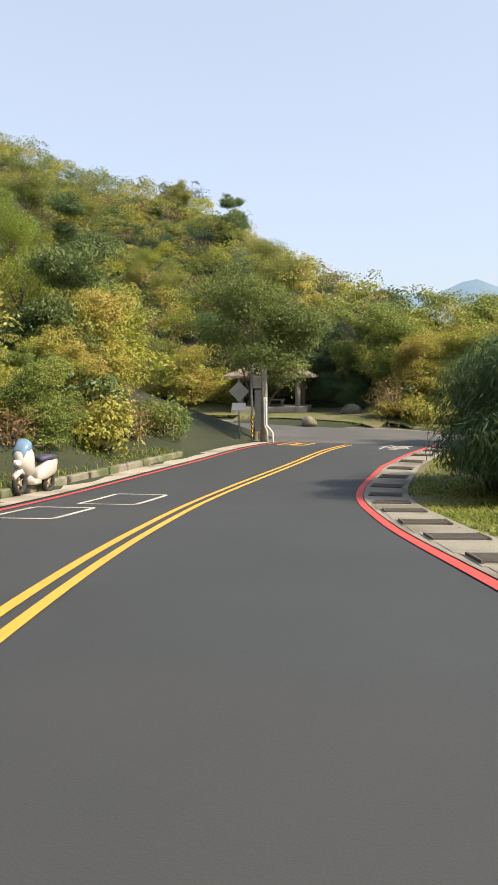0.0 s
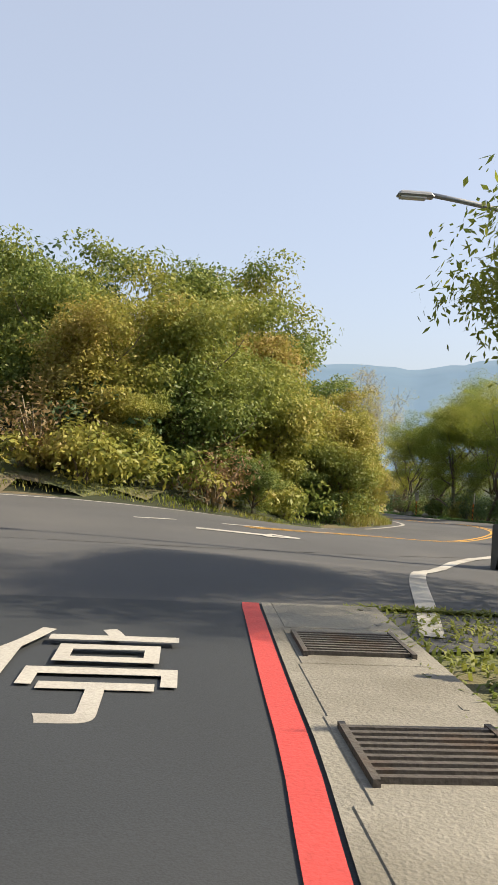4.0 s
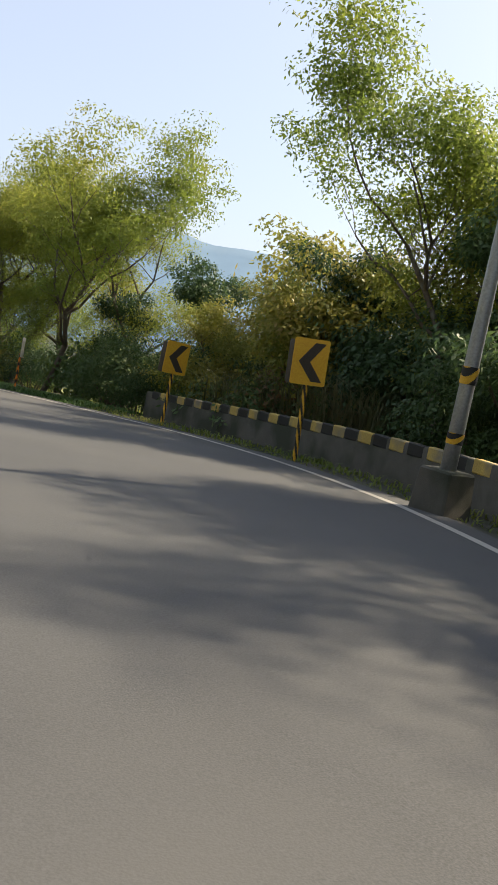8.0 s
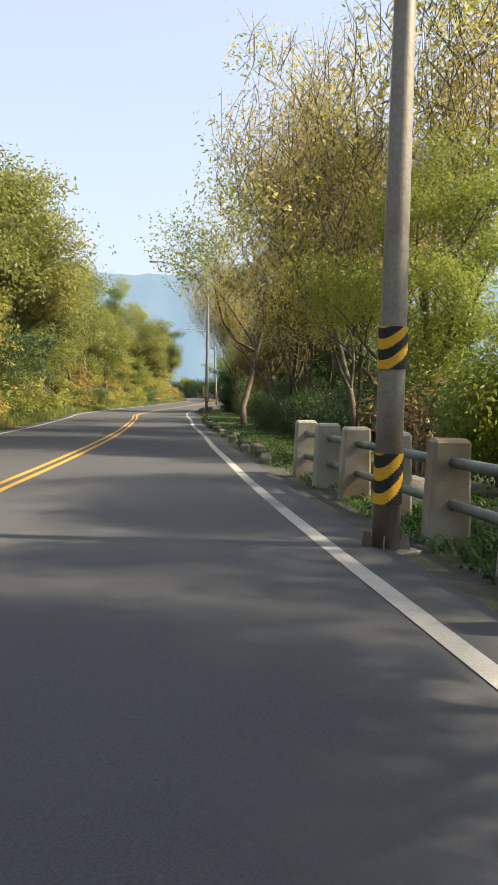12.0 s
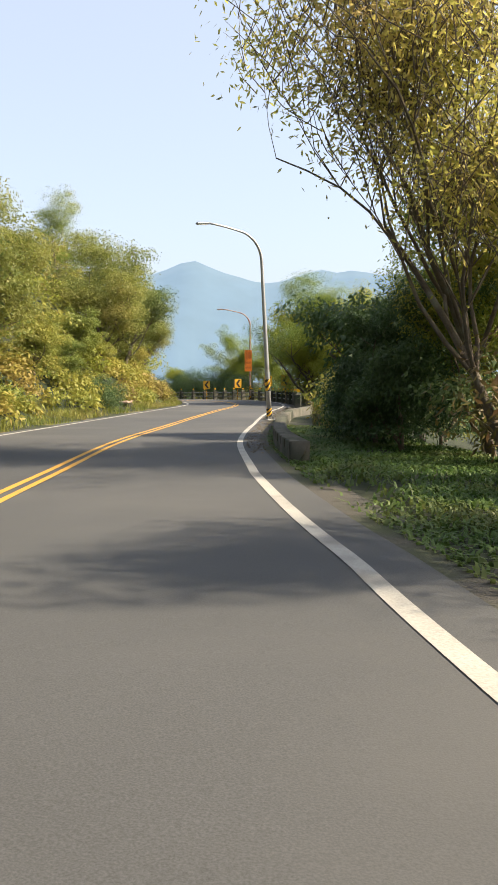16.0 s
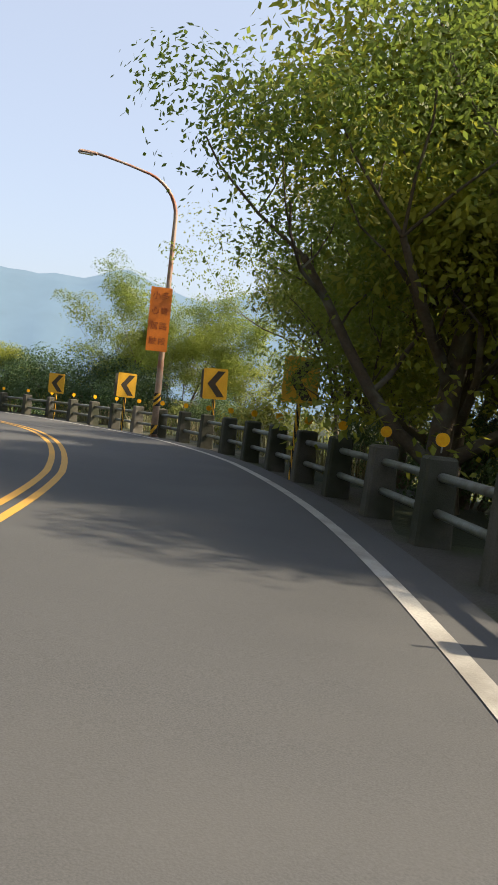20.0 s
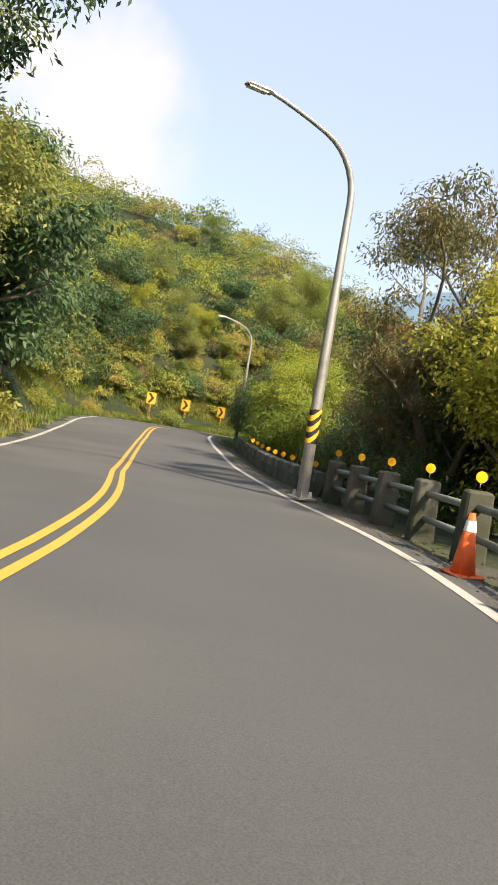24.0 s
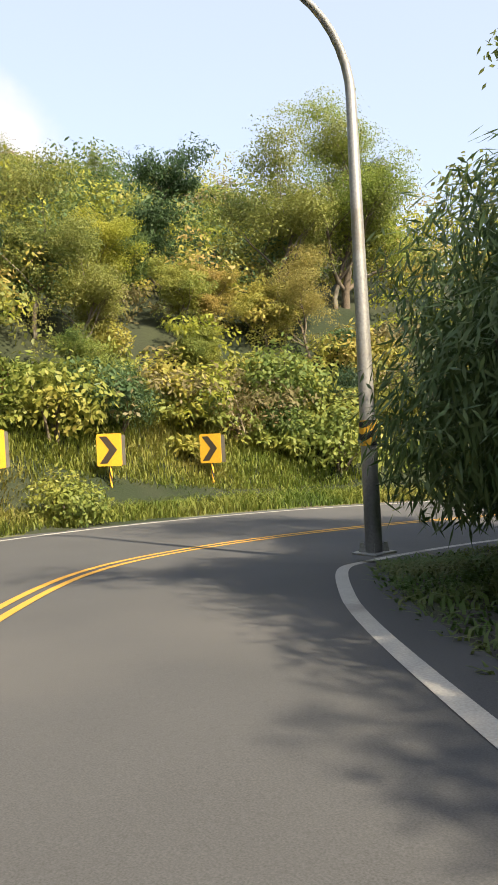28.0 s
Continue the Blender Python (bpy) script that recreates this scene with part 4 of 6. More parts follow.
# outer side of the main road
for kind, s, l, k in (
    ("olive", 84, 11, 0.8), ("olive", 88.5, 10.5, 0.9), ("dark", 86.5, 9.3, 0.9), ("airy", 93.0, 9.4, 0.95), ("olive", 90.8, 11, 0.9), ("dark", 90, 9.0, 0.8), ("airy", 95.6, 9.8, 1.0), ("olive", 96.6, 11.4, 0.95), ("dark", 98.2, 10.8, 0.95), ("dark", 94.5, 9.6, 0.75), ("olive", 99.5, 13, 0.9), ("dark", 82, 10, 0.9),
    ("dim", 95, 9.6, 1.0), ("dim", 98.5, 10.8, 1.1), ("dim", 102, 11.2, 1.15), ("shrub", 104.5, 9.8, 1.0), ("dark", 104.5, 12, 0.75), ("dark", 100.5, 12, 0.75), ("dim", 107, 10.6, 1.15), ("dry", 101, 9.4, 1.1), ("dim", 105.5, 10.5, 1.0), ("dim", 108, 9, 1.0), ("olive", 103, 16, 0.7), ("olive", 108, 15, 0.75),
    ("airy", 113.6, 8.0, 1.05), ("airy", 116.8, 8.4, 1.05), ("lime", 111.5, 10, 0.85), ("dim", 109.5, 8.8, 1.2), ("shrub", 113, 9.4, 1.3), ("dim", 116, 9, 0.9), ("dark", 112, 11, 0.6), ("lime", 116.5, 10.5, 0.85), ("shrub", 117.5, 8.6, 0.8),
    ("airy", 126.4, 7.6, 1.0), ("airy", 122.6, 8.0, 1.1), ("airy", 129.5, 8.6, 0.95), ("lime", 119.4, 8.6, 0.95), ("shrub", 121.5, 8.6, 0.9), ("shrub", 126.5, 8.9, 0.8), ("dry", 130.5, 8.6, 0.9), ("lime", 133.5, 10.2, 0.95), ("lime", 128, 13, 0.7), ("dry", 124, 8.8, 0.9), ("fern", 133.5, 7.4, 0.7), ("dry", 137, 7, 0.8),
    ("dry", 138, 7.4, 1.0), ("lime", 140, 8.4, 0.9), ("willow", 150.4, 6.8, 1.35), ("willow", 146, 8.8, 1.3), ("willow", 143, 7.2, 1.2), ("dark", 145, 11.5, 0.6), ("dark", 149, 11.5, 0.6), ("dark", 153, 11.5, 0.6), ("dark", 157.5, 11, 0.6), ("dim", 148, 9.6, 1.2), ("dim", 152, 9.8, 1.2), ("dim", 144.5, 9.4, 1.1), ("dim", 156.5, 9.2, 1.1), ("willow", 155.5, 7.0, 1.3), ("spread", 161.8, 5.9, 1.2), ("airy", 158.5, 9.2, 0.9), ("dim", 147, 8.4, 0.7), ("dim", 151, 8.2, 0.7), ("dim", 155, 8.0, 0.7), ("dim", 158, 8.0, 0.7), ("dim", 149.2, 6.9, 0.75), ("dim", 153, 7.0, 0.7), ("dim", 145.6, 7.3, 0.7), ("dim", 156.8, 6.9, 0.6), ("dim", 160.4, 6.8, 0.5),
    ("rusty", 166, 8.4, 0.8), ("lime", 167, 10, 0.85), ("olive", 171, 9, 0.95), ("dim", 160, 8.2, 0.8), ("dim", 164, 8.4, 0.8), ("dim", 168, 8.2, 0.9), ("dim", 172, 8.4, 0.9), ("olive", 178, 9.2, 0.9), ("dark", 184, 10, 0.8), ("dim", 177, 8.4, 0.8), ("dim", 182, 8.6, 0.8),
    ("willow", 187.6, 8.3, 1.1), ("willow", 190, 8.8, 1.2), ("grey_willow", 193, 9.4, 0.85), ("grey_willow", 197, 9.2, 0.75), ("dry", 188, 8.8, 1.1), ("dry", 184, 9.2, 1.0), ("dark", 194.5, 7.0, 0.48), ("dark", 192, 7.2, 0.5), ("dim", 196, 7.0, 0.9), ("dim", 199, 7.2, 0.7), ("shrub", 203, 7.0, 1.0), ("shrub", 201, 7.4, 1.1), ("olive", 206, 11, 0.6),
    ("shrub", 206.5, 7.4, 1.3), ("hill", 209.5, 8.4, 0.42), ("shrub", 212.5, 8.0, 1.3), ("hill", 215.5, 8.8, 0.42), ("dim", 218.5, 8.2, 0.8), ("shrub", 221, 7.8, 1.3), ("hill", 224, 8.4, 0.5), ("dim", 226, 8.0, 0.9),
    ("lime", 235.4, 5.7, 1.2), ("lime", 236.8, 6.8, 1.1), ("olive", 243.6, 7.4, 1.05), ("airy", 241, 7.6, 1.05), ("olive", 239.8, 8.4, 1.1), ("spread", 249.2, 10.6, 0.7), ("lime", 233, 8.6, 0.9), ("bright", 231.5, 7.4, 0.8), ("lime", 239.5, 7.0, 0.9), ("dark", 229.5, 8.4, 0.7), ("dark", 235, 8.6, 0.7), ("lime", 238.5, 9.8, 1.0), ("olive", 238, 9.4, 0.9), ("olive", 227.5, 9.6, 0.7), ("dim", 229, 7, 0.8), ("dim", 233.5, 7.0, 0.8), ("dim", 237, 7, 0.8), ("dim", 241, 7.2, 0.7), ("olive", 242.5, 10, 0.75),
    ("grey_willow", 261, 9.4, 1.2), ("grey_willow", 257.5, 9.6, 1.1), ("grey_willow", 254.5, 10.5, 0.9), ("olive", 246.6, 9.4, 1.1), ("shrub", 249, 7.4, 0.9), ("dim", 253, 8.0, 0.9), ("dim", 258, 7.6, 1.2), ("dim", 261, 8.0, 1.4), ("grey_willow", 262, 10, 0.8), ("dim", 264, 7.8, 1.5), ("hill", 266, 9.4, 0.75), ("dim", 267.5, 7.8, 1.4), ("hill", 263, 11, 0.7), ("dim", 271, 7.6, 1.2),
    ("bright", 275.5, 7.8, 1.05), ("bright", 279.5, 7.6, 1.12), ("bright", 269, 8.4, 0.7), ("hill", 277, 9.0, 0.95), ("hill", 281, 8.0, 0.8), ("olive", 279.5, 9.4, 1.05), ("dark", 283, 8.8, 1.2), ("rusty", 282, 6.9, 0.85), ("rusty", 284, 7.8, 0.95), ("rusty", 286.5, 7.4, 1.0), ("rusty", 289.5, 8.0, 0.75), ("dark", 290.5, 8.8, 0.75), ("dark", 286, 11, 1.1), ("rusty", 294.5, 8.6, 0.55), ("dim", 292, 6.6, 0.9), ("dim", 282, 6.6, 0.7),
    ("hill", 300, 7.0, 0.6), ("lime", 303.5, 7.2, 0.5), ("fern", 296.5, 6.0, 1.1), ("fern", 298.7, 5.9, 1.35), ("fern", 301, 6.0, 1.45), ("fern", 303.4, 6.2, 1.5), ("bright", 299.4, 6.6, 0.8), ("bright", 303.2, 6.6, 0.85), ("dim", 300, 8.6, 0.9), ("dark", 303, 10, 0.75), ("rusty", 310.5, 9.2, 0.8), ("dark", 311, 8.6, 0.95), ("hill", 308, 8.6, 0.9),
    ("bamboo", 307.5, 6.4, 1.1), ("bamboo", 310.5, 6.4, 1.1), ("bamboo", 309, 8.2, 1.25), ("lime", 309.5, 10.4, 0.9), ("olive", 317, 9.5, 0.95), ("olive", 323, 8.6, 0.95), ("olive", 328, 9.4, 1.0), ("dark", 334, 8.5, 1.0),
):
    plant(kind, s, l, k)
# uphill side of the main road
_hill = random.Random(3)
_s = 79.0
while _s < 352:
    _k = 0.72 if _s < 108 else 1.0
    if not (306 < _s < 330):
        plant(_hill.choice(("hill", "hill", "olive", "hill", "dark")), _s, -_hill.uniform(6.8, 8.2), _k * _hill.uniform(0.6, 0.95))
    plant(_hill.choice(("hill", "hill", "olive", "lime", "dark", "olive")), _s + 2, -_hill.uniform(10, 16), _k * _hill.uniform(0.8, 1.1))
    if _hill.random() < 0.55:
        plant(_hill.choice(("dry", "shrub", "shrub", "dim")), _s + 1.5, -_hill.uniform(5.3, 6.0), _hill.uniform(0.5, 0.8))
    _s += _hill.uniform(4.6, 6.8)
# round the junction and along the side road
for kind, x, y, k in (
    ("hill", -3.0, 21.5, 0.7), ("hill", -6.0, 18.8, 0.8), ("dry", -3.8, 19.6, 0.9), ("shrub", -6.6, 17.0, 0.9), ("dry", -8.2, 17.6, 1.0), ("hill", -8.5, 20.5, 0.9), ("mound", -10.5, 24.5, 1.05), ("hill", -5.5, 24, 0.85), ("shrub", -2.2, 23.6, 0.6), ("shrub", -1.2, 26.4, 0.6), ("dry", -1.6, 26.8, 0.8),
    ("hill", -1.5, 28.5, 1.1), ("hill", -1.2, 32.0, 1.1), ("mound", -2.6, 36, 0.90), ("hill", -4.5, 28, 1.2), ("hill", 0.3, 29.8, 0.6), ("mound", -5, 33, 1.13), ("mound", -3.2, 25.0, 0.80), ("mound", -1.6, 29.0, 0.76), ("mound", -1.4, 32.4, 0.76), ("mound", -5.2, 21.9, 0.86), ("mound", -7.6, 20.0, 0.76), ("mound", -6.8, 27.0, 1.1), ("mound", -4.2, 29.6, 0.95), ("mound", -0.2, 33.4, 0.58), ("mound", -0.1, 37, 0.62), ("mound", -0.8, 30.4, 0.6), ("hill", 0.0, 30.4, 0.95), ("hill", -2.0, 26.0, 0.85), ("hill", 0.1, 34.0, 0.95), ("mound", -0.6, 27.4, 0.75), ("dim", -21.5, 23.5, 1.0), ("dim", -19, 24.8, 1.0), ("dim", -16, 24.5, 0.9), ("shrub", -22.8, 21.2, 1.1), ("dim", -13.2, 23.0, 0.8), ("mound", -9.8, 22.6, 0.90), ("mound", -13.6, 25.6, 0.84), ("dark", -17.5, 26.4, 0.6), ("dark", -20.5, 25.8, 0.7), ("mound", -24.4, 19.5, 0.76), ("dark", -14.2, 24.0, 0.45), ("olive", -22, 27, 0.6), ("olive", -27, 20, 0.6), ("hill", -13, 28.5, 0.65), ("dark", -24, 23.5, 0.7), ("hill", -6.0, -13.4, 0.85), ("hill", -7.6, -9.0, 0.9), ("mound", -9.6, -5.4, 0.67), ("hill", -6.6, -16.6, 0.9), ("mound", -6.0, -11.2, 0.45), ("olive", -11.5, -9.5, 0.9), ("mound", -12.2, -1.8, 0.73), ("lime", -13, -6, 0.75), ("grey_willow", 3.0, 5.4, 1.05), ("shade", -8.3, 3.0, 0.95),
    ("bamboo", 5.7, -8.1, 0.82), ("bamboo", 6.1, -6.2, 0.8), ("bamboo", 6.9, -9.9, 0.85), ("bamboo", 7.4, -7.6, 0.95), ("bamboo", 8.0, -5.6, 0.9), ("bamboo", 8.8, -9.0, 0.95), ("bamboo", 6.9, -4.4, 0.75),
    ("grey_willow", 6.4, 5.0, 0.66), ("dim", 5.0, 3.4, 0.5), ("dim", 7.5, 2.0, 0.8), ("dark", 9.5, 4, 0.7), ("dark", 8.5, 10, 0.7), ("dim", 7.4, 8.0, 0.8), ("olive", 12, 14, 0.8), ("dim", 9.5, 17, 0.8), ("dark", 13, 20, 0.8),
    ("hill", -6.8, -14.8, 0.75), ("olive", -8.2, -18.5, 0.85), ("hill", -7.6, -10.8, 0.7), ("dark", -9.4, -7.4, 0.65), ("hill", -10.8, -3.6, 0.7), ("shrub", -6.4, -8.2, 0.9), ("shrub", -7.4, -4.2, 0.8), ("dry", -6.9, -6.0, 0.8), ("olive", -12.5, -13, 1.0), ("hill", -14, -7, 0.9), ("lime", -9.5, -23, 0.95), ("hill", -14.5, -1.5, 0.7), ("dry", -5.8, -12.4, 0.6),
):
    plant(kind, 0, 0, k, at=(x, y))
for kind, x, y, k in (("bamboo", -95.9, 217.5, 0.95), ("bamboo", -94.2, 217.0, 0.85), ("bamboo", -97.0, 219.6, 1.05), ("bamboo", -98.6, 221.6, 1.1), ("bamboo", -95.4, 219.8, 1.15), ("olive", -98.6, 221.8, 1.15), ("olive", -97, 225, 1.0), ("shrub", -112.5, 227.5, 1.2), ("shrub", -115, 231, 1.2), ("hill", -113, 231, 0.8), ("hill", -117, 228, 0.9), ("hill", -111.5, 236, 0.9), ("olive", -119, 233, 1.0), ("hill", -121, 224, 0.9), ("hill", -118.5, 219, 0.9)):
    plant(kind, 0, 0, k, at=(x, y))
for k in range(16):
    plant(("shrub", "dry", "shrub", "dim")[k % 4], 308 + 1.7 * k, -9.0 - 0.5 * math.sin(k * 2.3), (1.15, 0.9, 1.25, 0.8)[k % 4])
    if k % 2:
        plant(("hill", "olive")[k // 2 % 2], 308 + 1.7 * k, -11.2, 0.62)
# large crowns on the slope past the last bend, and on the hill behind the junction
for kind, x, y, k in (
    ("dark", -114.2, 214.0, 1.05), ("bright", -120.5, 217.0, 0.8), ("bright", -120.2, 222.6, 0.7), ("hill", -117.8, 226.2, 0.95), ("olive", -118.6, 229.4, 1.0), ("dark", -117.5, 210.8, 0.75), ("hill", -124, 213.6, 0.8), ("olive", -128, 221, 0.75), ("hill", -130.5, 229, 0.75), ("bright", -126, 233.5, 0.7), ("dark", -122.5, 226.5, 0.8), ("olive", -116.8, 219.0, 0.75), ("hill", -134, 224, 0.6), ("rusty", -124.5, 238, 0.8), ("dark", -136, 215, 0.6), ("hill", -140, 220, 0.8), ("olive", -146, 228, 0.6),
    ("olive", -72, 58, 1.2), ("hill", -60, 62, 1.1), ("dark", -66, 50, 1.1), ("hill", -50, 58, 1.0), ("hill", -45, 52, 0.9), ("bright", -55, 50, 0.8), ("olive", -81, 55, 1.3), ("hill", -70, 70, 1.1), ("hill", -38, 48, 0.8), ("dark", -53, 66, 0.9), ("bright", -62, 42, 0.8), ("olive", -46, 44, 0.9), ("hill", -33, 40, 0.8), ("dark", -30, 34, 0.7),
):
    plant(kind, 0, 0, k, at=(x, y))
# tall trees leaning over the foot of the bank
plant("dark", 286, -7.4, 1.35)
plant("dark", 290, -6.8, 1.4)
plant("dark", 295, -6.6, 1.5)
plant("olive", 300, -6.6, 1.35)
plant("dark", 303.5, -7.2, 1.25)
plant("dark", 256.5, -7.0, 1.28)
plant("olive", 260, -6.2, 1.32)
plant("dark", 308.5, -8.2, 1.15)
plant("olive", 306, -7.4, 1.2)
plant("dark", 311, -10, 1.1)
for s, k in ((283, 1.15), (286, 1.2), (141, 1.15), (148, 1.25), (153, 1.5), (158, 1.6), (163, 1.6), (168, 1.65), (174, 1.65), (180, 1.6), (187, 1.5), (194, 1.5), (200, 1.45), (206, 1.15), (211, 1.2), (217, 1.2), (222, 1.15), (228, 1.1), (288, 1.25), (292, 1.3), (297, 1.2), (302, 1.1)):
    plant("hill" if s % 2 else "olive", s, -7.2, k)
# skyline trees on the upper slopes
for _ in range(34):
    plant(_hill.choice(("hill", "olive", "hill", "olive")), _hill.uniform(70, 355), -_hill.uniform(22, 62), _hill.uniform(0.6, 0.95))

# single trees close to the road
plant("grey_willow", 191, 8.8, 0.95)
plant("dark", 197, 8.6, 1.15)
for kind, s, l, k in (
    ("mound", 101.5, 10.6, 0.95), ("olive", 104.5, 11.2, 0.75), ("dark", 107.5, 11.2, 0.85), ("mound", 98.6, 12.2, 0.8), ("mound", 106, 10.2, 0.7),
    ("dark", 147, 10, 0.6), ("dark", 151, 9.6, 0.8), ("dark", 155, 9.4, 0.8), ("dark", 160, 9.2, 0.75),
    ("bright", 235.8, 6.2, 1.45), ("bright", 306.5, 7.4, 1.0), ("hill", 305.5, 8.8, 1.0),
    ("dark", 315.4, -9.0, 1.35), ("olive", 313.4, -8.2, 1.15), ("dark", 317.2, -10.6, 1.05), ("bright", 314.5, -9.6, 0.55), ("mound", 316, -9.4, 0.5),
):
    plant(kind, s, l, k)
for k in range(18):
    plant(("shrub", "mound", "shrub")[k % 3], 310 + 1.25 * k, -8.2 - (k * 1.9) % 4.6, (0.95, 0.36, 0.75)[k % 3])


# ---- grass ----
def grass(name, label, s0, s1, l0, l1, n, height, seed, line=None, leaf=GRASS, width=0.02, spread=0.45, floor=-1e3):
    rng = np.random.default_rng(seed)
    s = rng.uniform(s0, s1, n)
    u = rng.random(n)
    a = l0(s) if callable(l0) else l0
    b = l1(s) if callable(l1) else l1
    x, y, _ = (line or MAIN).at(s, a * (1 - u) + b * u)
    keep = lumps(x, y, 1.3, seed) + rng.normal(size=n) * 0.4 > -0.5
    x, y = x[keep], y[keep]
    v, f = blades(x, y, np.maximum(ground_z(x, y), road_z(x, y) + floor) - 0.02, height, width, rng, spread)
    return tagged(put(name, mesh_from(name, v, f, leaf)), label, "grass", kind="stuff")


for k, (a, b) in enumerate(((84, 150), (150, 220), (220, 300), (300, 356))):
    grass("bank_grass", "sunlit yellow-green grass along the foot of the bank", a, b, lambda s: -left_of(s) - 0.5, lambda s: -left_of(s) - 2.6, int((b - a) * 240), 0.42, 200 + k)
grass("verge_grass", "low green grass and weeds on the shaded verge", 138, 205, lambda s: right_of(s) + 0.75, lambda s: right_of(s) + 5.0, 90000, 0.11, 210, leaf=GRASS_DEEP, width=0.04, spread=0.9, floor=-0.07)
grass("verge_weeds", "weeds on the shaded shoulder", 106, 138, lambda s: right_of(s) + 0.9, lambda s: right_of(s) + 3, 14000, 0.16, 211, leaf=GRASS_DEEP, width=0.035, spread=0.9, floor=-0.08)
grass("verge_weeds", "weeds at the foot of the guard wall", 82, 106, lambda s: right_of(s) + 0.7, lambda s: right_of(s) + 1.6, 2500, 0.14, 212, width=0.03, spread=0.9)
grass("verge_grass", "low green grass under the bamboo at the bend", 302, 330, lambda s: right_of(s) + 0.35, lambda s: right_of(s) + 4.0, 30000, 0.14, 213, leaf=GRASS_DEEP, width=0.035, spread=0.9, floor=-0.06)
grass("lawn_grass", "short sunlit grass in front of the shelter", 40, 82, -4.2, -9.5, 20000, 0.14, 214, width=0.025, spread=0.7)
grass("verge_grass", "dry short grass behind the drain slabs", 26, 77, 3.9, 8.0, 70000, 0.09, 215, SIDE, width=0.03, spread=0.9, floor=-0.03)
grass("bank_grass", "grass on the low bank of the side road", 20, 68, -3.9, -7.0, 15000, 0.25, 216, SIDE, width=0.025, spread=0.6)
grass("bank_grass", "sunlit grass under the chevron signs", 306, 336, lambda s: -left_of(s) - 0.6, lambda s: -left_of(s) - 6.4, 100000, 0.36, 222, width=0.035, leaf=GRASS)
grass("lawn_grass", "green lawn round the shelter", 36, 74, -9, -18, 26000, 0.12, 223, width=0.03, spread=0.7)
grass("pampas_grass", "tall pale pampas grass behind the guard wall", 97, 104.5, 8.4, 9.8, 2200, 2.0, 217, leaf=REED, width=0.035)
grass("tall_grass", "tall grass clumps behind the low wall", 206, 226, 5.8, 7.0, 2200, 0.9, 218, leaf=REED, width=0.03)
grass("tall_grass", "tall grass behind the concrete fence", 240, 262, 5.6, 6.8, 1500, 0.9, 219, leaf=REED, width=0.03)
grass("pampas_grass", "tall reeds behind the direction sign", 60, 66, 8.0, 9.5, 900, 1.6, 220, SIDE, leaf=REED, width=0.035)


# ---- road furniture ----
ORANGE = material("orange_board", (0.72, 0.2, 0.02), 0.6, vary=0.15, scale=3, bump=0.1, dirt=(0.45, 0.12, 0.02), dirt_at=0.55)
ORANGE_CONE = material("orange_plastic", (0.75, 0.13, 0.03), 0.55, vary=0.15, scale=4, bump=0.1, dirt=(0.4, 0.08, 0.03), dirt_at=0.66)
GREEN = material("green_sign", (0.01, 0.2, 0.12), 0.45, vary=0.08, scale=2, bump=0.03)
BROWN = material("brown_sign", (0.17, 0.035, 0.03), 0.45, vary=0.08, scale=2, bump=0.03)
SIGN_WHITE = material("sign_white", (0.72, 0.72, 0.7), 0.5, vary=0.08, scale=3, bump=0.03)
REFLECTOR = material("yellow_reflector", (0.85, 0.42, 0.01), 0.3, vary=0.08, scale=9, bump=0.05)
RAIL = material("grey_green_rail_paint", (0.2, 0.22, 0.2), 0.55, 0.2, vary=0.2, scale=4, bump=0.15, dirt=(0.1, 0.09, 0.07), dirt_at=0.58)
BLOCK_YELLOW = material("worn_yellow_block_paint", (0.5, 0.36, 0.1), 0.85, vary=0.25, scale=3, fine=40, bump=0.5, dirt=(0.25, 0.22, 0.15), dirt_at=0.55)
LAMP_GLASS = material("lamp_diffuser", (0.6, 0.6, 0.56), 0.25, vary=0.05, bump=0.0)
IRON = material("cast_iron_grate", (0.1, 0.09, 0.08), 0.7, 0.5, vary=0.25, scale=5, bump=0.4, dirt=(0.1, 0.07, 0.05), dirt_at=0.58)
STONE = material("mossy_stone", (0.16, 0.15, 0.12), 0.95, vary=0.3, scale=3, fine=25, bump=0.9, dirt=(0.07, 0.085, 0.035), dirt_at=0.52)
LITTER = leaf_material("fallen_leaves", [(0.06, 0.045, 0.025), (0.12, 0.09, 0.05), (0.2, 0.16, 0.1)], 0.1, 1.5, 0.8)


def banded(z0, z1, r, n=4, slant=0.6, sides=32, fine=14):
    """A sleeve of slanting black and yellow bands round a pole."""
    bm = bmesh.new()
    rows = fine * n
    grid = [[bm.verts.new((math.cos(2 * math.pi * k / sides) * r, math.sin(2 * math.pi * k / sides) * r, z0 + (z1 - z0) * i / rows)) for k in range(sides)] for i in range(rows + 1)]
    for i in range(rows):
        for k in range(sides):
            f = bm.faces.new((grid[i][k], grid[i][(k + 1) % sides], grid[i + 1][(k + 1) % sides], grid[i + 1][k]))
            f.material_index = int((i / fine + slant * math.cos(2 * math.pi * k / sides)) * 2) % 2
            f.smooth = True
    return bm


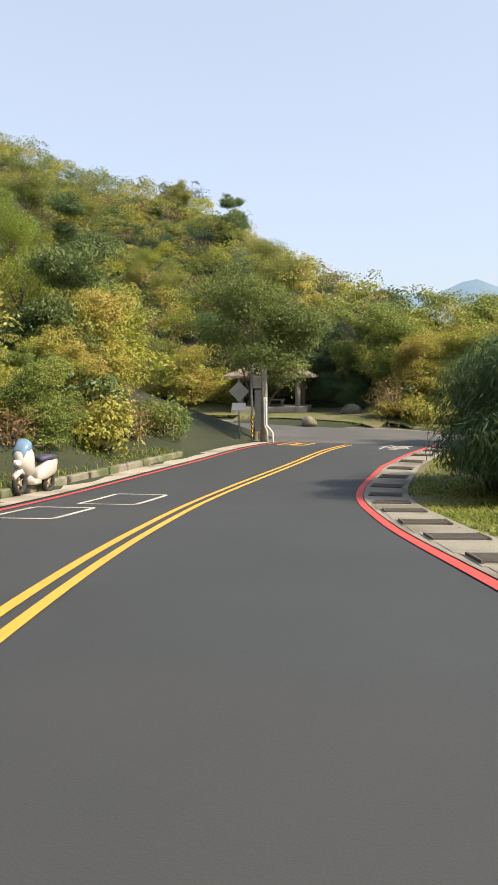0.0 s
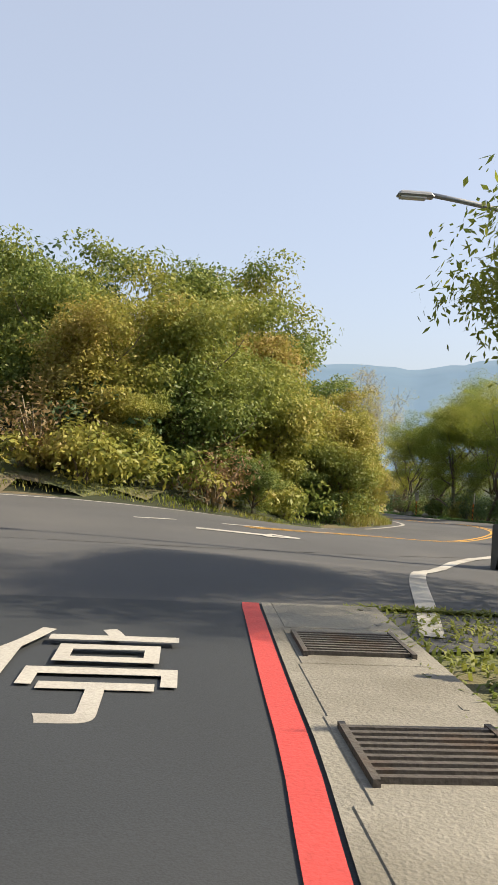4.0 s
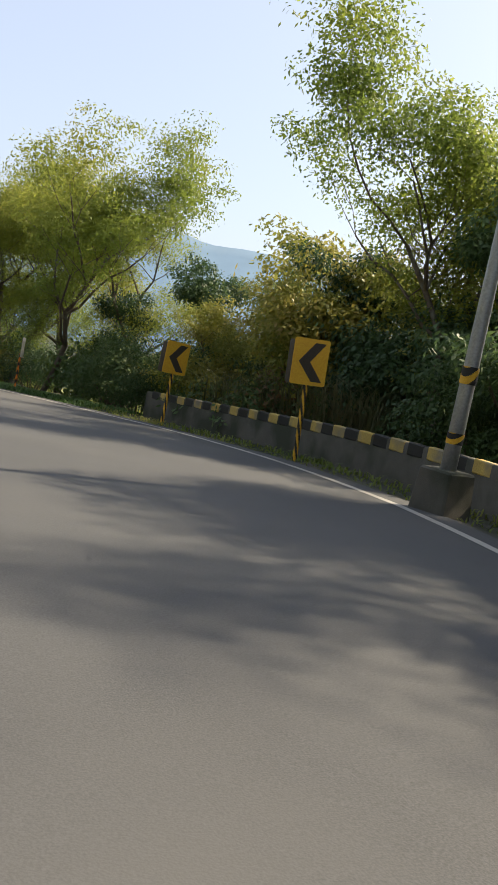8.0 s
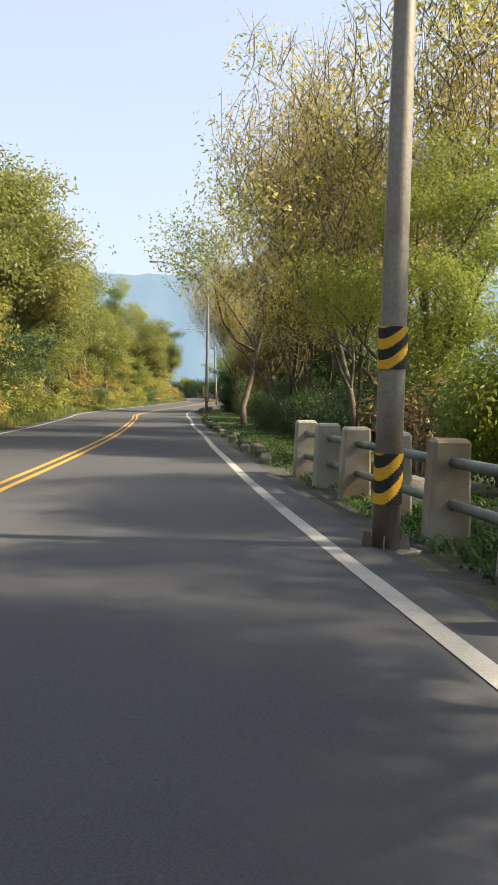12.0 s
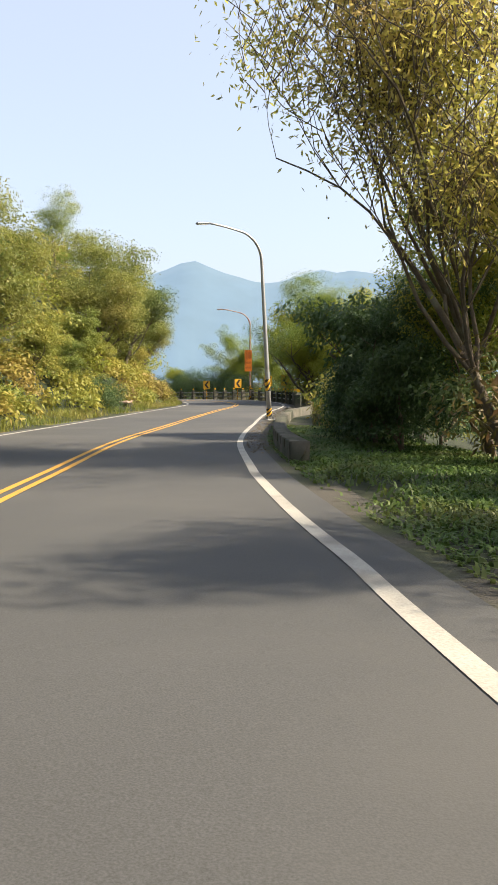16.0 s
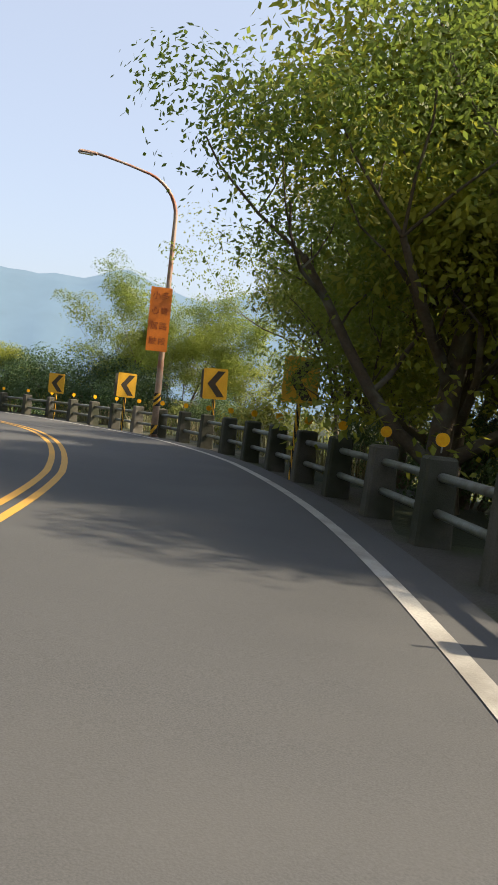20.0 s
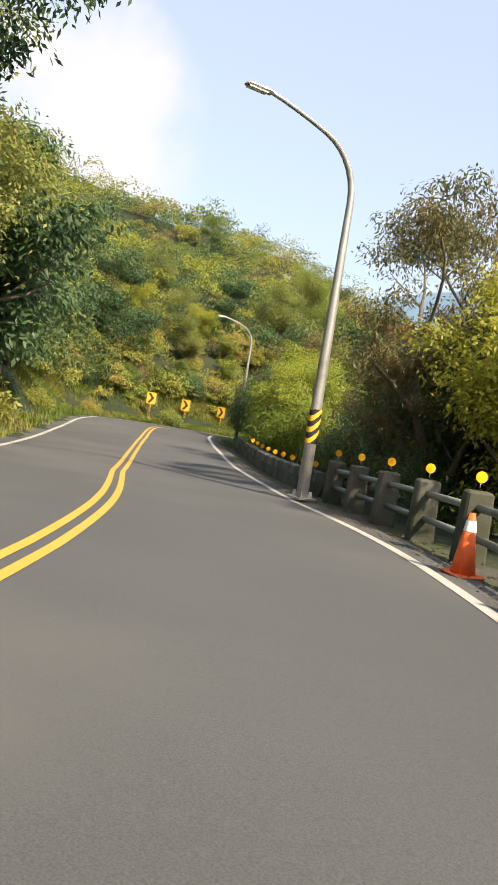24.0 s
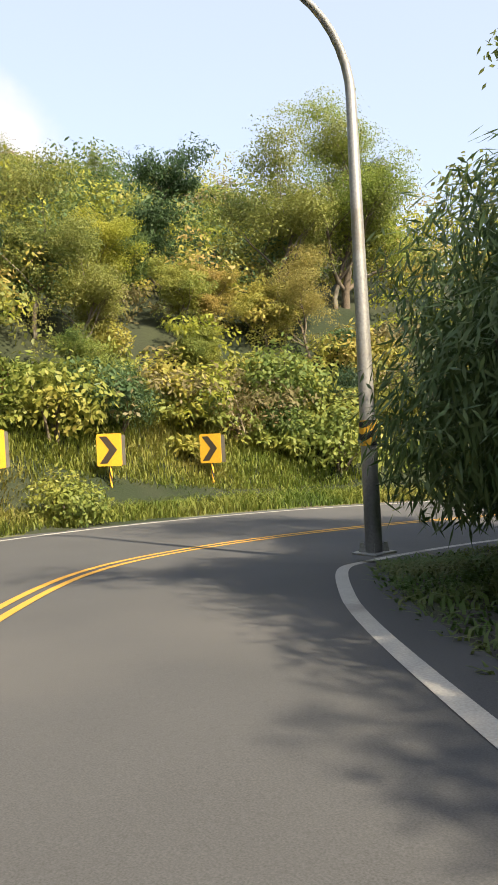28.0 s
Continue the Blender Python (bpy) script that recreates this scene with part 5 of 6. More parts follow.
def street_lamp(m, reach, height, mat, label, group="", bands=((1.6, 2.3),), block=False, r=0.11, lean=(0, 0)):
    """A street lamp: pole, bent arm towards +x, flat head, base plate with ribs."""
    ob = thing("street_lamp", label, "street lamp", m, group)
    tilt = Matrix.Rotation(radians(lean[0]), 4, "X") @ Matrix.Rotation(radians(lean[1]), 4, "Y")
    bend = min(1.25, 0.5 * reach)
    knee = height - 0.97 * bend - 0.32
    pts = [(0, 0, 0.02), (0, 0, 1.5), (0, 0, 3.5), (0, 0, knee)]
    rad = [r, r * 0.95, r * 0.8, r * 0.6]
    for k in range(1, 8):
        a = radians(75 * k / 7)
        pts.append((bend * (1 - math.cos(a)), 0, knee + bend * math.sin(a)))
        rad.append(r * (0.6 - 0.03 * k))
    x0, z0 = pts[-1][0], pts[-1][2]
    for k in range(1, 5):
        u = k / 4
        pts.append((x0 + (reach - x0) * u, 0, z0 + (height - z0) * (1.3 * u - 0.3 * u * u)))
        rad.append(r * 0.36)
    part("pole", tube(pts, rad, 14), mat, ob, m=tilt, smooth=True)
    bm = bmesh.new()
    add_box(bm, (0.62, 0.2, 0.09), (reach + 0.22, 0, height - 0.06), 0.03, 0.8)
    head = part("lamp_head", bm, mat, ob, m=tilt)
    part("diffuser", box((0.42, 0.15, 0.03), (reach + 0.26, 0, height - 0.088), 0.008), LAMP_GLASS, head)
    for z, z1 in bands:
        part("warning_band", banded(z, z1, r + 0.004, max(1, round((z1 - z) / 0.22)), fine=36, sides=40), (BLACK, SIGN_YELLOW), ob, "black and yellow warning bands", m=tilt)
    if block:
        part("concrete_base", box((0.62, 0.62, 0.72), (0, 0, -0.12), 0.03, 0.86), CONCRETE_DARK, ob, "dark concrete base block")
    else:
        bm = box((0.44, 0.44, 0.03), (0, 0, 0.0), 0.004)
        for a in range(4):
            t = Matrix.Rotation(radians(45 + 90 * a), 4, "Z")
            add_box(bm, (0.1, 0.012, 0.13), t @ Vector((r + 0.04, 0, 0.03)), 0, 0.5, t)
        part("base_plate", bm, mat, ob)
    return ob


def towards(base, head):
    """Degrees to turn a lamp so that its arm points from base to head."""
    return math.degrees(math.atan2(head[1] - base[1], head[0] - base[0]))


def lamp_at(base, head, z, mat, label, **more):
    dx, dy = head[0] - base[0], head[1] - base[1]
    return street_lamp(pose(base[0], base[1], z, 0, 0, towards(base, head)), math.hypot(dx, dy), head[2] - z, mat, label, "street lamps along the road", **more)


lamp_at((4.0, 10.9), (1.13, 10.27, 5.2), -0.7, GALV, "grey steel street lamp at the junction", bands=((1.4, 1.9),))
lamp_at((11.82, 32.9), (9.39, 32.12, 6.56), -2.15, GALV, "grey steel street lamp on a dark concrete block", bands=((0.95, 1.1), (1.75, 1.98)), block=True)
lamp_at((-0.17, 70.1), (-1.85, 68.34, 3.34), -4.6, GALV_DULL, "rust-streaked street lamp beside concrete fence posts", bands=((0.42, 0.85), (1.55, 1.9)), r=0.12)
lamp_at((-15.2, 108.5), (-17.8, 107.2, 2.55), -6.6, GALV, "grey steel street lamp on the grassy bend", bands=((0.15, 0.5), (1.1, 1.45)))
lamp_at((-26.6, 144.46), (-28.35, 142.75, 0.28), -7.95, GALV, "slightly leaning grey street lamp beside the low wall", bands=((0.15, 0.5), (1.25, 1.75)), lean=(0, 3.5))
lamp_at((-37.9, 184.2), (-40.26, 183.03, -0.68), -9.2, GALV_RUST, "reddish street lamp behind the concrete fence", bands=((0.2, 0.5), (1.1, 1.5)))
lamp_at((-66.25, 203.25), (-65.92, 200.95, -3.1), -10.58, GALV, "bright galvanised street lamp with wide warning bands", bands=((1.15, 1.85),), r=0.125)
lamp_at((-99.7, 218.1), (-99.4, 215.8, -4.3), -12.0, GALV, "grey street lamp on the grassy inside of the bend", bands=((1.5, 1.85),), r=0.12)


def chevron(points_right=False):
    """The outline of a bent arrow, pointing left unless told."""
    k = -1 if points_right else 1
    pts = [(-0.22, 0.0), (0.06, 0.36), (0.27, 0.36), (0.0, 0.0), (0.27, -0.36), (0.06, -0.36)]
    pts = [(k * x, z) for x, z in pts]
    return pts if k > 0 else pts[::-1]


def chevron_sign(points_right, label, post_h=1.9, w=0.68, h=0.86):
    """A chevron board with folded edge on a banded post; the face looks to -y."""
    ob = thing("chevron_sign", label, "road sign")
    part("post", banded(-0.3, post_h - h / 2 + 0.05, 0.045, 5), (BLACK, SIGN_YELLOW), ob, "post with black and yellow bands")
    board = part("board", plate(rounded(w, h, 0.04), 0.02), SIGN_YELLOW, ob, m=pose(0, -0.06, post_h))
    part("arrow", plate(chevron(points_right), 0.004), SIGN_DARK, board, "dark bent arrow", m=pose(0, -0.004, 0))
    k = 1 if points_right else -1
    part("rear_board", plate(rounded(w * 0.5, h * 0.94, 0.03), 0.015), SIGN_GREY, ob, "weathered grey back of a second board", m=pose(k * 0.215, 0.1, post_h - 0.02, 0, 0, k * 10))
    bm = bmesh.new()
    for z in (-0.22, 0.22):
        add_box(bm, (w * 0.8, 0.03, 0.04), (0, 0.035, z))
    part("back_bracket", bm, SIGN_BACK, board)
    return ob


CHEVRON_L = chevron_sign(False, "yellow chevron sign with a dark bent arrow on a banded post")
CHEVRON_R = chevron_sign(True, "bright yellow chevron sign on a banded post in the grass")
_used = {}


def place_sign(model, m, group):
    if model.name not in _used:
        _used[model.name] = 1
        model.matrix_basis, model["group"] = m, group
        return model
    ob = copy_thing(model, m)
    ob["group"] = group
    return ob


for x, y, z, turn, tilt in ((10.98, 45.09, -1.13, 10, 2), (11.77, 37.74, -0.52, -8, -3), (11.49, 30.6, 0.07, 12, 4), (10.3, 25.4, 0.25, -12, 3)):
    place_sign(CHEVRON_L, pose(x, y, z - 1.9, 0, tilt, turn), "chevron signs over the guard wall")
for x, y, z, turn, tilt in ((-32.35, 174.19, -6.95, -8, 0), (-35.47, 181.61, -7.2, 20, -2), (-39.9, 186.98, -7.6, 35, 1), (-45.0, 193.04, -7.95, 10, 0)):
    place_sign(CHEVRON_L, pose(x, y, z - 1.9, 0, tilt, turn), "chevron signs behind the concrete fence")
for x, y, z, turn, tilt in ((-109.35, 215.42, -10.4, 62, 0), (-111.3, 219.0, -10.65, 50, 1), (-112.0, 222.5, -10.84, 35, 0)):
    place_sign(CHEVRON_R, pose(x, y, z - 1.9, 0, tilt, turn), "chevron signs at the foot of the hill")


def marker_board(label):
    """A weathered narrow board seen from its grey back, on a banded post."""
    ob = thing("marker_board", label, "road sign")
    part("post", banded(-0.3, 1.35, 0.045, 5), (BLACK, ORANGE), ob, "post with black and orange bands")
    part("board", plate(rounded(0.55, 0.75, 0.03), 0.02), SIGN_BACK, ob, m=pose(0, -0.06, 1.6))
    part("rim", box((0.5, 0.015, 0.03), (0, -0.085, 1.2), 0.003), GALV_RUST, ob)
    return ob


board = marker_board("weathered grey marker board on an orange and black post")
board.matrix_basis, board["group"] = beside(113.1, 6.8, -35) @ Matrix.Rotation(0.05, 4, "Y"), "marker boards on the shoulder"
copy_thing(board, beside(122.1, 6.8, -55) @ Matrix.Rotation(-0.06, 4, "Y"))

# orange board on the reddish lamp
notice = thing("orange_notice_board", "orange vertical notice board strapped to the lamp pole", "notice board", pose(-38.05, 184.0, -5.4, 0, 0, 20))
face = part("board", plate(rounded(0.66, 1.98, 0.02), 0.02), ORANGE, notice, m=pose(0, -0.13, 0))
WARNING = (("小", "心", "駕", "駛"), ("多", "彎", "路", "段"))
SIGN_DARK_RED = material("faded_red_lettering", (0.3, 0.07, 0.02), 0.6, vary=0.2, scale=6, bump=0.05)


# ---- walls and fences ----
def low_wall(name, label, s0, s1, offsets, height, thick, body_mat, block, mats, group=""):
    """A wall of cast segments along the road, with a row of blocks proud of its road face."""
    ob = thing(name, label, "guard wall", kind="")
    n = max(1, int((s1 - s0) / 0.5))
    s = np.linspace(s0, s1, n + 1)
    l = np.interp(s, *np.array(offsets).T)
    xf, yf, _ = MAIN.at(s, l)
    xb, yb, _ = MAIN.at(s, l + thick)
    z = road_z(xf, yf)
    rows = [np.column_stack(p) for p in ((xf, yf, z - 0.5), (xf, yf, z + height - 0.03), (xf * 0.92 + xb * 0.08, yf * 0.92 + yb * 0.08, z + height), (xb, yb, z + height), (xb, yb, z - 0.8))]
    v = np.stack(rows, 1).reshape(-1, 3)
    i = (np.arange(n)[:, None] * 5 + np.arange(4)).ravel()
    f = np.column_stack([i, i + 5, i + 6, i + 1])
    v = np.vstack([v, v[0:5].mean(0), v[-5:].mean(0)])
    me = mesh_from("wall_body", v, np.vstack([f, np.array([[0, 1, 2, 3]]), np.array([[5 * n + 3, 5 * n + 2, 5 * n + 1, 5 * n]]), [[0, 3, 4, 5 * (n + 1)]], [[5 * n, 5 * (n + 1) + 1, 5 * n + 4, 5 * n + 3]]]), body_mat)
    put("wall_body", me, ob)
    size, gap, top, proud = block
    base = bpy.data.meshes.new("block")
    bm = box((size, proud * 2 + thick * 0.5, top), (0, 0, 0), 0.02)
    bm.to_mesh(base)
    bm.free()
    base.materials.append(mats[0])
    dark = base.copy()
    dark.materials.clear()
    dark.materials.append(mats[1])
    k, c = 0, s0 + size / 2 + 0.1
    while c < s1 - size / 2:
        lc = np.interp(c, s, l)
        x, y, h = MAIN.at(c, lc + thick * 0.25 - 0.0)
        zz = float(road_z(x, y)[0]) + height - top + 0.012
        put("block", base if k % 2 == 0 else dark, ob, pose(float(x), float(y), zz, 0, 0, math.degrees(float(h))))
        k, c = k + 1, c + size + gap
    return ob


low_wall("guard_wall", "dark concrete guard wall topped with black and yellow blocks", 72, 106, [(72, 5.3), (76, 5.5), (80.5, 6.2), (90, 7.0), (106, 7.9)], 0.72, 0.3, CONCRETE_DARK, (0.46, 0.02, 0.22, 0.015), (BLOCK_YELLOW, BLACK))
# blocks in the dark mossy concrete too, their shade put into the colour
low_wall("parapet", "weathered low concrete parapet with proud blocks", 188.5, 224.2, [(188, 4.3), (193, 4.35), (200, 4.45), (214, 4.45), (220.5, 5.4), (225, 5.8)], 0.34, 0.36, CONCRETE_DARK, (0.34, 0.8, 0.2, 0.015), (CONCRETE_DARK, CONCRETE_DARK))
low_wall("parapet", "weathered low concrete parapet with worn blocks and reflectors", 284.5, 302.5, [(284, 4.3), (303, 4.15)], 0.54, 0.34, CONCRETE_DARK, (0.7, 0.6, 0.26, 0.02), (CONCRETE_MID, CONCRETE_MID))


def reflector_disc(m, parent):
    disc = part("reflector", tube([(-0.012, 0, 0), (0.012, 0, 0)], 0.075, 18), REFLECTOR, parent, "round yellow reflector", m=m @ pose(0, 0, 0.12))
    part("stem", tube([(0, 0, -0.14), (0, 0, -0.06)], 0.01, 6), GALV, disc)


def fence(name, label, s0, s1, l0, l1, pitch, post_mat, discs, h=0.95, pale=()):
    """A roadside fence: tapered concrete posts and two round rails."""
    ob = thing(name, label, "fence")
    n = round((s1 - s0) / pitch)
    shapes = {}
    for mat in (post_mat, CONCRETE_MID):
        bm = box((0.3, 0.42, h + 0.3), (0, 0, -0.3), 0.03, 0.82)
        me = bpy.data.meshes.new("post")
        bm.to_mesh(me)
        bm.free()
        me.materials.append(mat)
        shapes[mat.name] = me
    tops = []
    for i in range(n + 1):
        s = s0 + i * pitch
        l = l0 + (l1 - l0) * i / n
        x, y, hd = MAIN.at(s, l)
        z = float(road_z(x, y)[0]) - 0.04
        m = pose(float(x), float(y), z, 0, 0, math.degrees(float(hd)))
        put("post", shapes[(CONCRETE_MID if i in pale else post_mat).name], ob, m)
        if discs:
            reflector_disc(m @ pose(0, 0, h + 0.06), ob)
        tops.append(Vector((float(x), float(y), z)))
    for a, b in zip(tops, tops[1:]):
        for zr in (0.74, 0.36):
            part("rail", tube([a + Vector((0, 0, zr)), b + Vector((0, 0, zr))], 0.05, 8), RAIL, ob, smooth=True)
    return ob


fence("concrete_fence", "dark weathered concrete post fence with two round rails", 224.6, 283.5, 4.45, 4.4, 1.95, CONCRETE_DARK, True, pale=(13, 14))
fence("concrete_fence", "pale concrete post fence with round rails by the lamp", 126.5, 136.1, 5.4, 4.75, 1.6, CONCRETE_PALE, False)
for i, s in enumerate(np.arange(285.3, 302.3, 1.55)):
    d = thing("reflector_stake", "round yellow reflector on a short stem on the parapet", "reflector", beside(float(s), 4.4, 0, paved=True, dz=0.6), "reflectors on the parapet")
    reflector_disc(Matrix.Identity(4), d)


# ---- traffic cones ----
def traffic_cone(m, label):
    ob = thing("traffic_cone", label, "traffic cone", m, "traffic cones")
    part("cone_body", tube([(0, 0, 0.03), (0, 0, 0.35), (0, 0, 0.7)], [0.14, 0.09, 0.035], 18), ORANGE_CONE, ob, smooth=True)
    part("base", box((0.36, 0.36, 0.035), (0, 0, 0), 0.015), ORANGE_CONE, ob)
    part("collar", tube([(0, 0, 0.5), (0, 0, 0.62)], [0.071, 0.055], 18, False), SIGN_WHITE, ob, "white reflective collar", smooth=True)
    return ob


traffic_cone(pose(1.35, 1.95, float(ground_z(1.35, 1.95)[0])), "orange traffic cone with a white collar on the grass corner")
traffic_cone(beside(274.0, 3.9, 20, paved=True), "orange traffic cone with a pale collar beside the fence")


# ---- writing ----
def writing(name, text, size, mat, parent, m, stretch=1.0, label=""):
    cu = bpy.data.curves.new(name, "FONT")
    cu.body, cu.size, cu.align_x, cu.align_y, cu.extrude = text, size, "CENTER", "CENTER", 0.001
    tmp = bpy.data.objects.new(name, cu)
    scene.collection.objects.link(tmp)
    me = bpy.data.meshes.new_from_object(tmp.evaluated_get(bpy.context.evaluated_depsgraph_get()))
    bpy.data.objects.remove(tmp)
    for v in me.vertices:
        v.co.y *= stretch
    me.materials.clear()
    me.materials.append(mat)
    return put(name, me, parent, m, label)


for col, signs in enumerate(WARNING):
    for row, sign_text in enumerate(signs):
        writing("warning_word", sign_text, 0.26, SIGN_DARK_RED, face, pose(-0.14 + 0.28 * col, -0.003, 0.72 - 0.47 * row, 90))


def arrow_shape(w, h, left):
    k = -1 if left else 1
    pts = [(-w / 2, h * 0.14), (w * 0.1, h * 0.14), (w * 0.1, h / 2), (w / 2, 0), (w * 0.1, -h / 2), (w * 0.1, -h * 0.14), (-w / 2, -h * 0.14)]
    pts = [(k * x, z) for x, z in pts]
    return pts[::-1] if k > 0 else pts


sign = thing("direction_sign", "green and brown direction sign panels on two grey posts", "direction sign", pose(2.45, 1.2, float(ground_z(2.45, 1.2)[0]), 0, 0, 10) @ Matrix.Scale(0.82, 4))
for x in (-0.4, 0.42):
    part("post", tube([(x, 0.05, -0.2), (x, 0.05, 2.2)], 0.035, 10), GALV, sign, smooth=True)
for k, (mat, big, small, left) in enumerate(((GREEN, "馬槽", "Macao", True), (BROWN, "小 油 坑", "Xiaoyoukeng", True), (GREEN, "台 北", "Taipei", True))):
    z = 1.98 - 0.3 * k
    panel = part("panel", plate(rounded(1.3, 0.28, 0.02), 0.02), mat, sign, ("green panel", "brown panel", "green panel")[k], m=pose(0, 0, z))
    part("arrow", plate(arrow_shape(0.16, 0.11, left), 0.003), SIGN_WHITE, panel, m=pose(-0.5, -0.004, 0))
    writing("place_name", big, 0.15, SIGN_WHITE, panel, pose(-0.06, -0.003, 0.045, 90))
    if k:
        writing("place_name", small, 0.055, SIGN_WHITE, panel, pose(-0.1, -0.003, -0.085, 90))
    else:
        part("writing", box((0.26, 0.003, 0.035), (-0.2, -0.002, -0.1)), SIGN_WHITE, panel)
    part("edging", plate(rounded(1.32, 0.3, 0.02), 0.004), SIGN_WHITE, panel, m=pose(0, 0.003, 0))
    part("writing", box((0.3, 0.003, 0.09), (0.42, -0.002, -0.04)), SIGN_WHITE, panel)

# painted word and shapes on the side road
def flat_on(s, l, line, turn=0.0, lift=0.026):
    x, y, h = line.at(s, l)
    return pose(float(x), float(y), float(road_z(x, y)[0]) + lift, 0, 0, math.degrees(float(h)) - 90 + turn)


word = writing("road_word", "停", 1.25, WHITE, None, flat_on(SIDE.s[-1] - 2.4, 2.0, SIDE), 1.5)
tagged(word, "white painted stop word on fresh asphalt", "road marking", kind="structure")


def outline_mark(name, w, h, t, mat, m, label):
    """A rectangle outline of paint with cut corners."""
    bm = bmesh.new()
    for x, y, a, b in ((0, h / 2, w, t), (0, -h / 2, w, t), (w / 2, 0, t, h - t), (-w / 2, 0, t, h - t)):
        n, along = 8, a > b
        rows = []
        for i in range(n + 1):
            u = i / n - 0.5
            ends = [(x + u * a, y + sy * b / 2) if along else (x + sy * a / 2, y + u * b) for sy in (-1, 1)]
            rows.append([bm.verts.new((q.x, q.y, float(road_z(q.x, q.y)[0]) + 0.016)) for q in (m @ Vector((*e, 0)) for e in ends)])
        for p, q in zip(rows, rows[1:]):
            bm.faces.new((p[0], q[0], q[1], p[1]))
    bmesh.ops.recalc_face_normals(bm, faces=bm.faces[:])
    ob = part(name, bm, mat, None)
    return tagged(ob, label, "road marking", kind="structure")


for dx in (0, 0.55):
    outline_mark("painted_mark", 0.45, 1.7, 0.14, YELLOW, flat_on(SIDE.s[-1] - 1.4, -2.3 + dx, SIDE), "yellow painted mark on the side road")
outline_mark("painted_mark", 1.1, 2.0, 0.1, WHITE, pose(0.75, -17.1, float(road_z(0.75, -17.1)[0]) + 0.035, 0, 0, 26), "worn white outline on the side road")
outline_mark("painted_mark", 1.1, 2.2, 0.1, WHITE, pose(0.0, -14.3, float(road_z(0.0, -14.3)[0]) + 0.035, 0, 0, 24), "worn white outline on the side road")
MANHOLE = pose(5.8, 21.6, float(road_z(5.8, 21.6)[0]) + 0.008, 0, 0, 4)
outline_mark("painted_mark", 1.4, 0.95, 0.09, WHITE, MANHOLE, "worn white outline round a manhole")
for (x0, y0), (x1, y1), wide in (((-4.1, 12.8), (-3.4, 13.4), 0.15), ((-2.5, 13.85), (-1.7, 14.4), 0.15), ((-0.9, 14.95), (-0.3, 15.4), 0.15), ((-2.7, 12.1), (-1.3, 12.38), 0.3), ((-1.4, 12.1), (-0.8, 12.45), 0.22), ((-1.4, 12.65), (-0.8, 12.45), 0.22)):
    a = math.atan2(y1 - y0, x1 - x0)
    dx, dy = -math.sin(a) * wide / 2, math.cos(a) * wide / 2
    bm = bmesh.new()
    bm.faces.new([bm.verts.new((x, y, float(road_z(x, y)[0]) + 0.009)) for x, y in ((x0 + dx, y0 + dy), (x0 - dx, y0 - dy), (x1 - dx, y1 - dy), (x1 + dx, y1 + dy))])
    tagged(part("painted_dash", bm, WHITE, None), "worn white dash across the junction", "road marking", kind="structure")
stop = ribbon("stop_line", SIDE, SIDE.s[-1] + 0.35, SIDE.s[-1] + 0.75, -6.5, 4.2, WHITE, 0.016, 12, 0.2, label="white line across the mouth of the side road")
lid = part("manhole_cover", tube([(0, 0, -0.02), (0, 0, 0.006)], 0.36, 24), IRON, None, m=MANHOLE @ pose(0, 0, -0.004))
tagged(lid, "dark cast iron manhole cover flush with the asphalt", "manhole cover")
paint("edge_line", SIDE, 0, SIDE.s[-1] + 0.3, lambda s: red_of(s), 0.14, RED, 0.02, "red no-stopping line beside the drain slabs")
paint("edge_line", SIDE, 20, SIDE.s[-1] - 0.2, -3.05, 0.12, RED, 0.02, "red no-stopping line beside the kerb")
ribbon("gutter", SIDE, 10, SIDE.s[-1], -3.9, -3.25, CONCRETE, 0.03, 3, label="stained concrete gutter of the side road")


# ---- drain slabs, kerbs ----
drain = thing("drain_cover_row", "row of grey concrete drain slabs with iron grates", "drain", kind="structure")
slab_me, grate_me = bpy.data.meshes.new("slab"), bpy.data.meshes.new("grate")
bm = box((0.98, 0.78, 0.16), (0, 0, -0.1), 0.015)
for dx in (-0.3, 0.3):
    add_box(bm, (0.07, 0.03, 0.004), (dx, -0.32, 0.06))
bm.to_mesh(slab_me), bm.free()
slab_me.materials.append(SLAB)
bm = bmesh.new()
add_box(bm, (0.6, 0.66, 0.02), (0, 0, -0.02))
for k in range(9):
    add_box(bm, (0.03, 0.66, 0.03), (-0.27 + 0.0675 * k, 0, 0.0))
add_box(bm, (0.64, 0.03, 0.035), (0, -0.33, 0)), add_box(bm, (0.64, 0.03, 0.035), (0, 0.33, 0))
bm.to_mesh(grate_me), bm.free()
grate_me.materials.append(IRON)
ribbon("drain_strip", SIDE, 14, SIDE.s[-1] + 0.2, lambda s: red_of(s) + 0.09, lambda s: red_of(s) + 1.04, SLAB, 0.024, 3, 0.5, label="pale stained concrete strip over the roadside drain")
_s = 20.0
while _s < SIDE.s[-1] + 0.2:
    x, y, h = SIDE.at(_s, float(red_of(_s)) + 0.56)
    _tx, _ty = math.cos(float(h)) * 0.5, math.sin(float(h)) * 0.5
    _fall = float(road_z(x + _tx, y + _ty)[0] - road_z(x - _tx, y - _ty)[0])
    m = pose(float(x), float(y), float(road_z(x, y)[0]) - 0.03, 0, -math.degrees(math.atan(_fall)), math.degrees(float(h)))
    put("slab", slab_me, drain, m)
    if round(_s) % 2 == 0:
        put("grate", grate_me, drain, m @ pose(0, 0, 0.056))
    _s += 1.0
kerb = thing("kerb", "low mossy kerb stones beside the side road", "kerb", kind="structure")
kerb_me = bpy.data.meshes.new("kerb_stone")
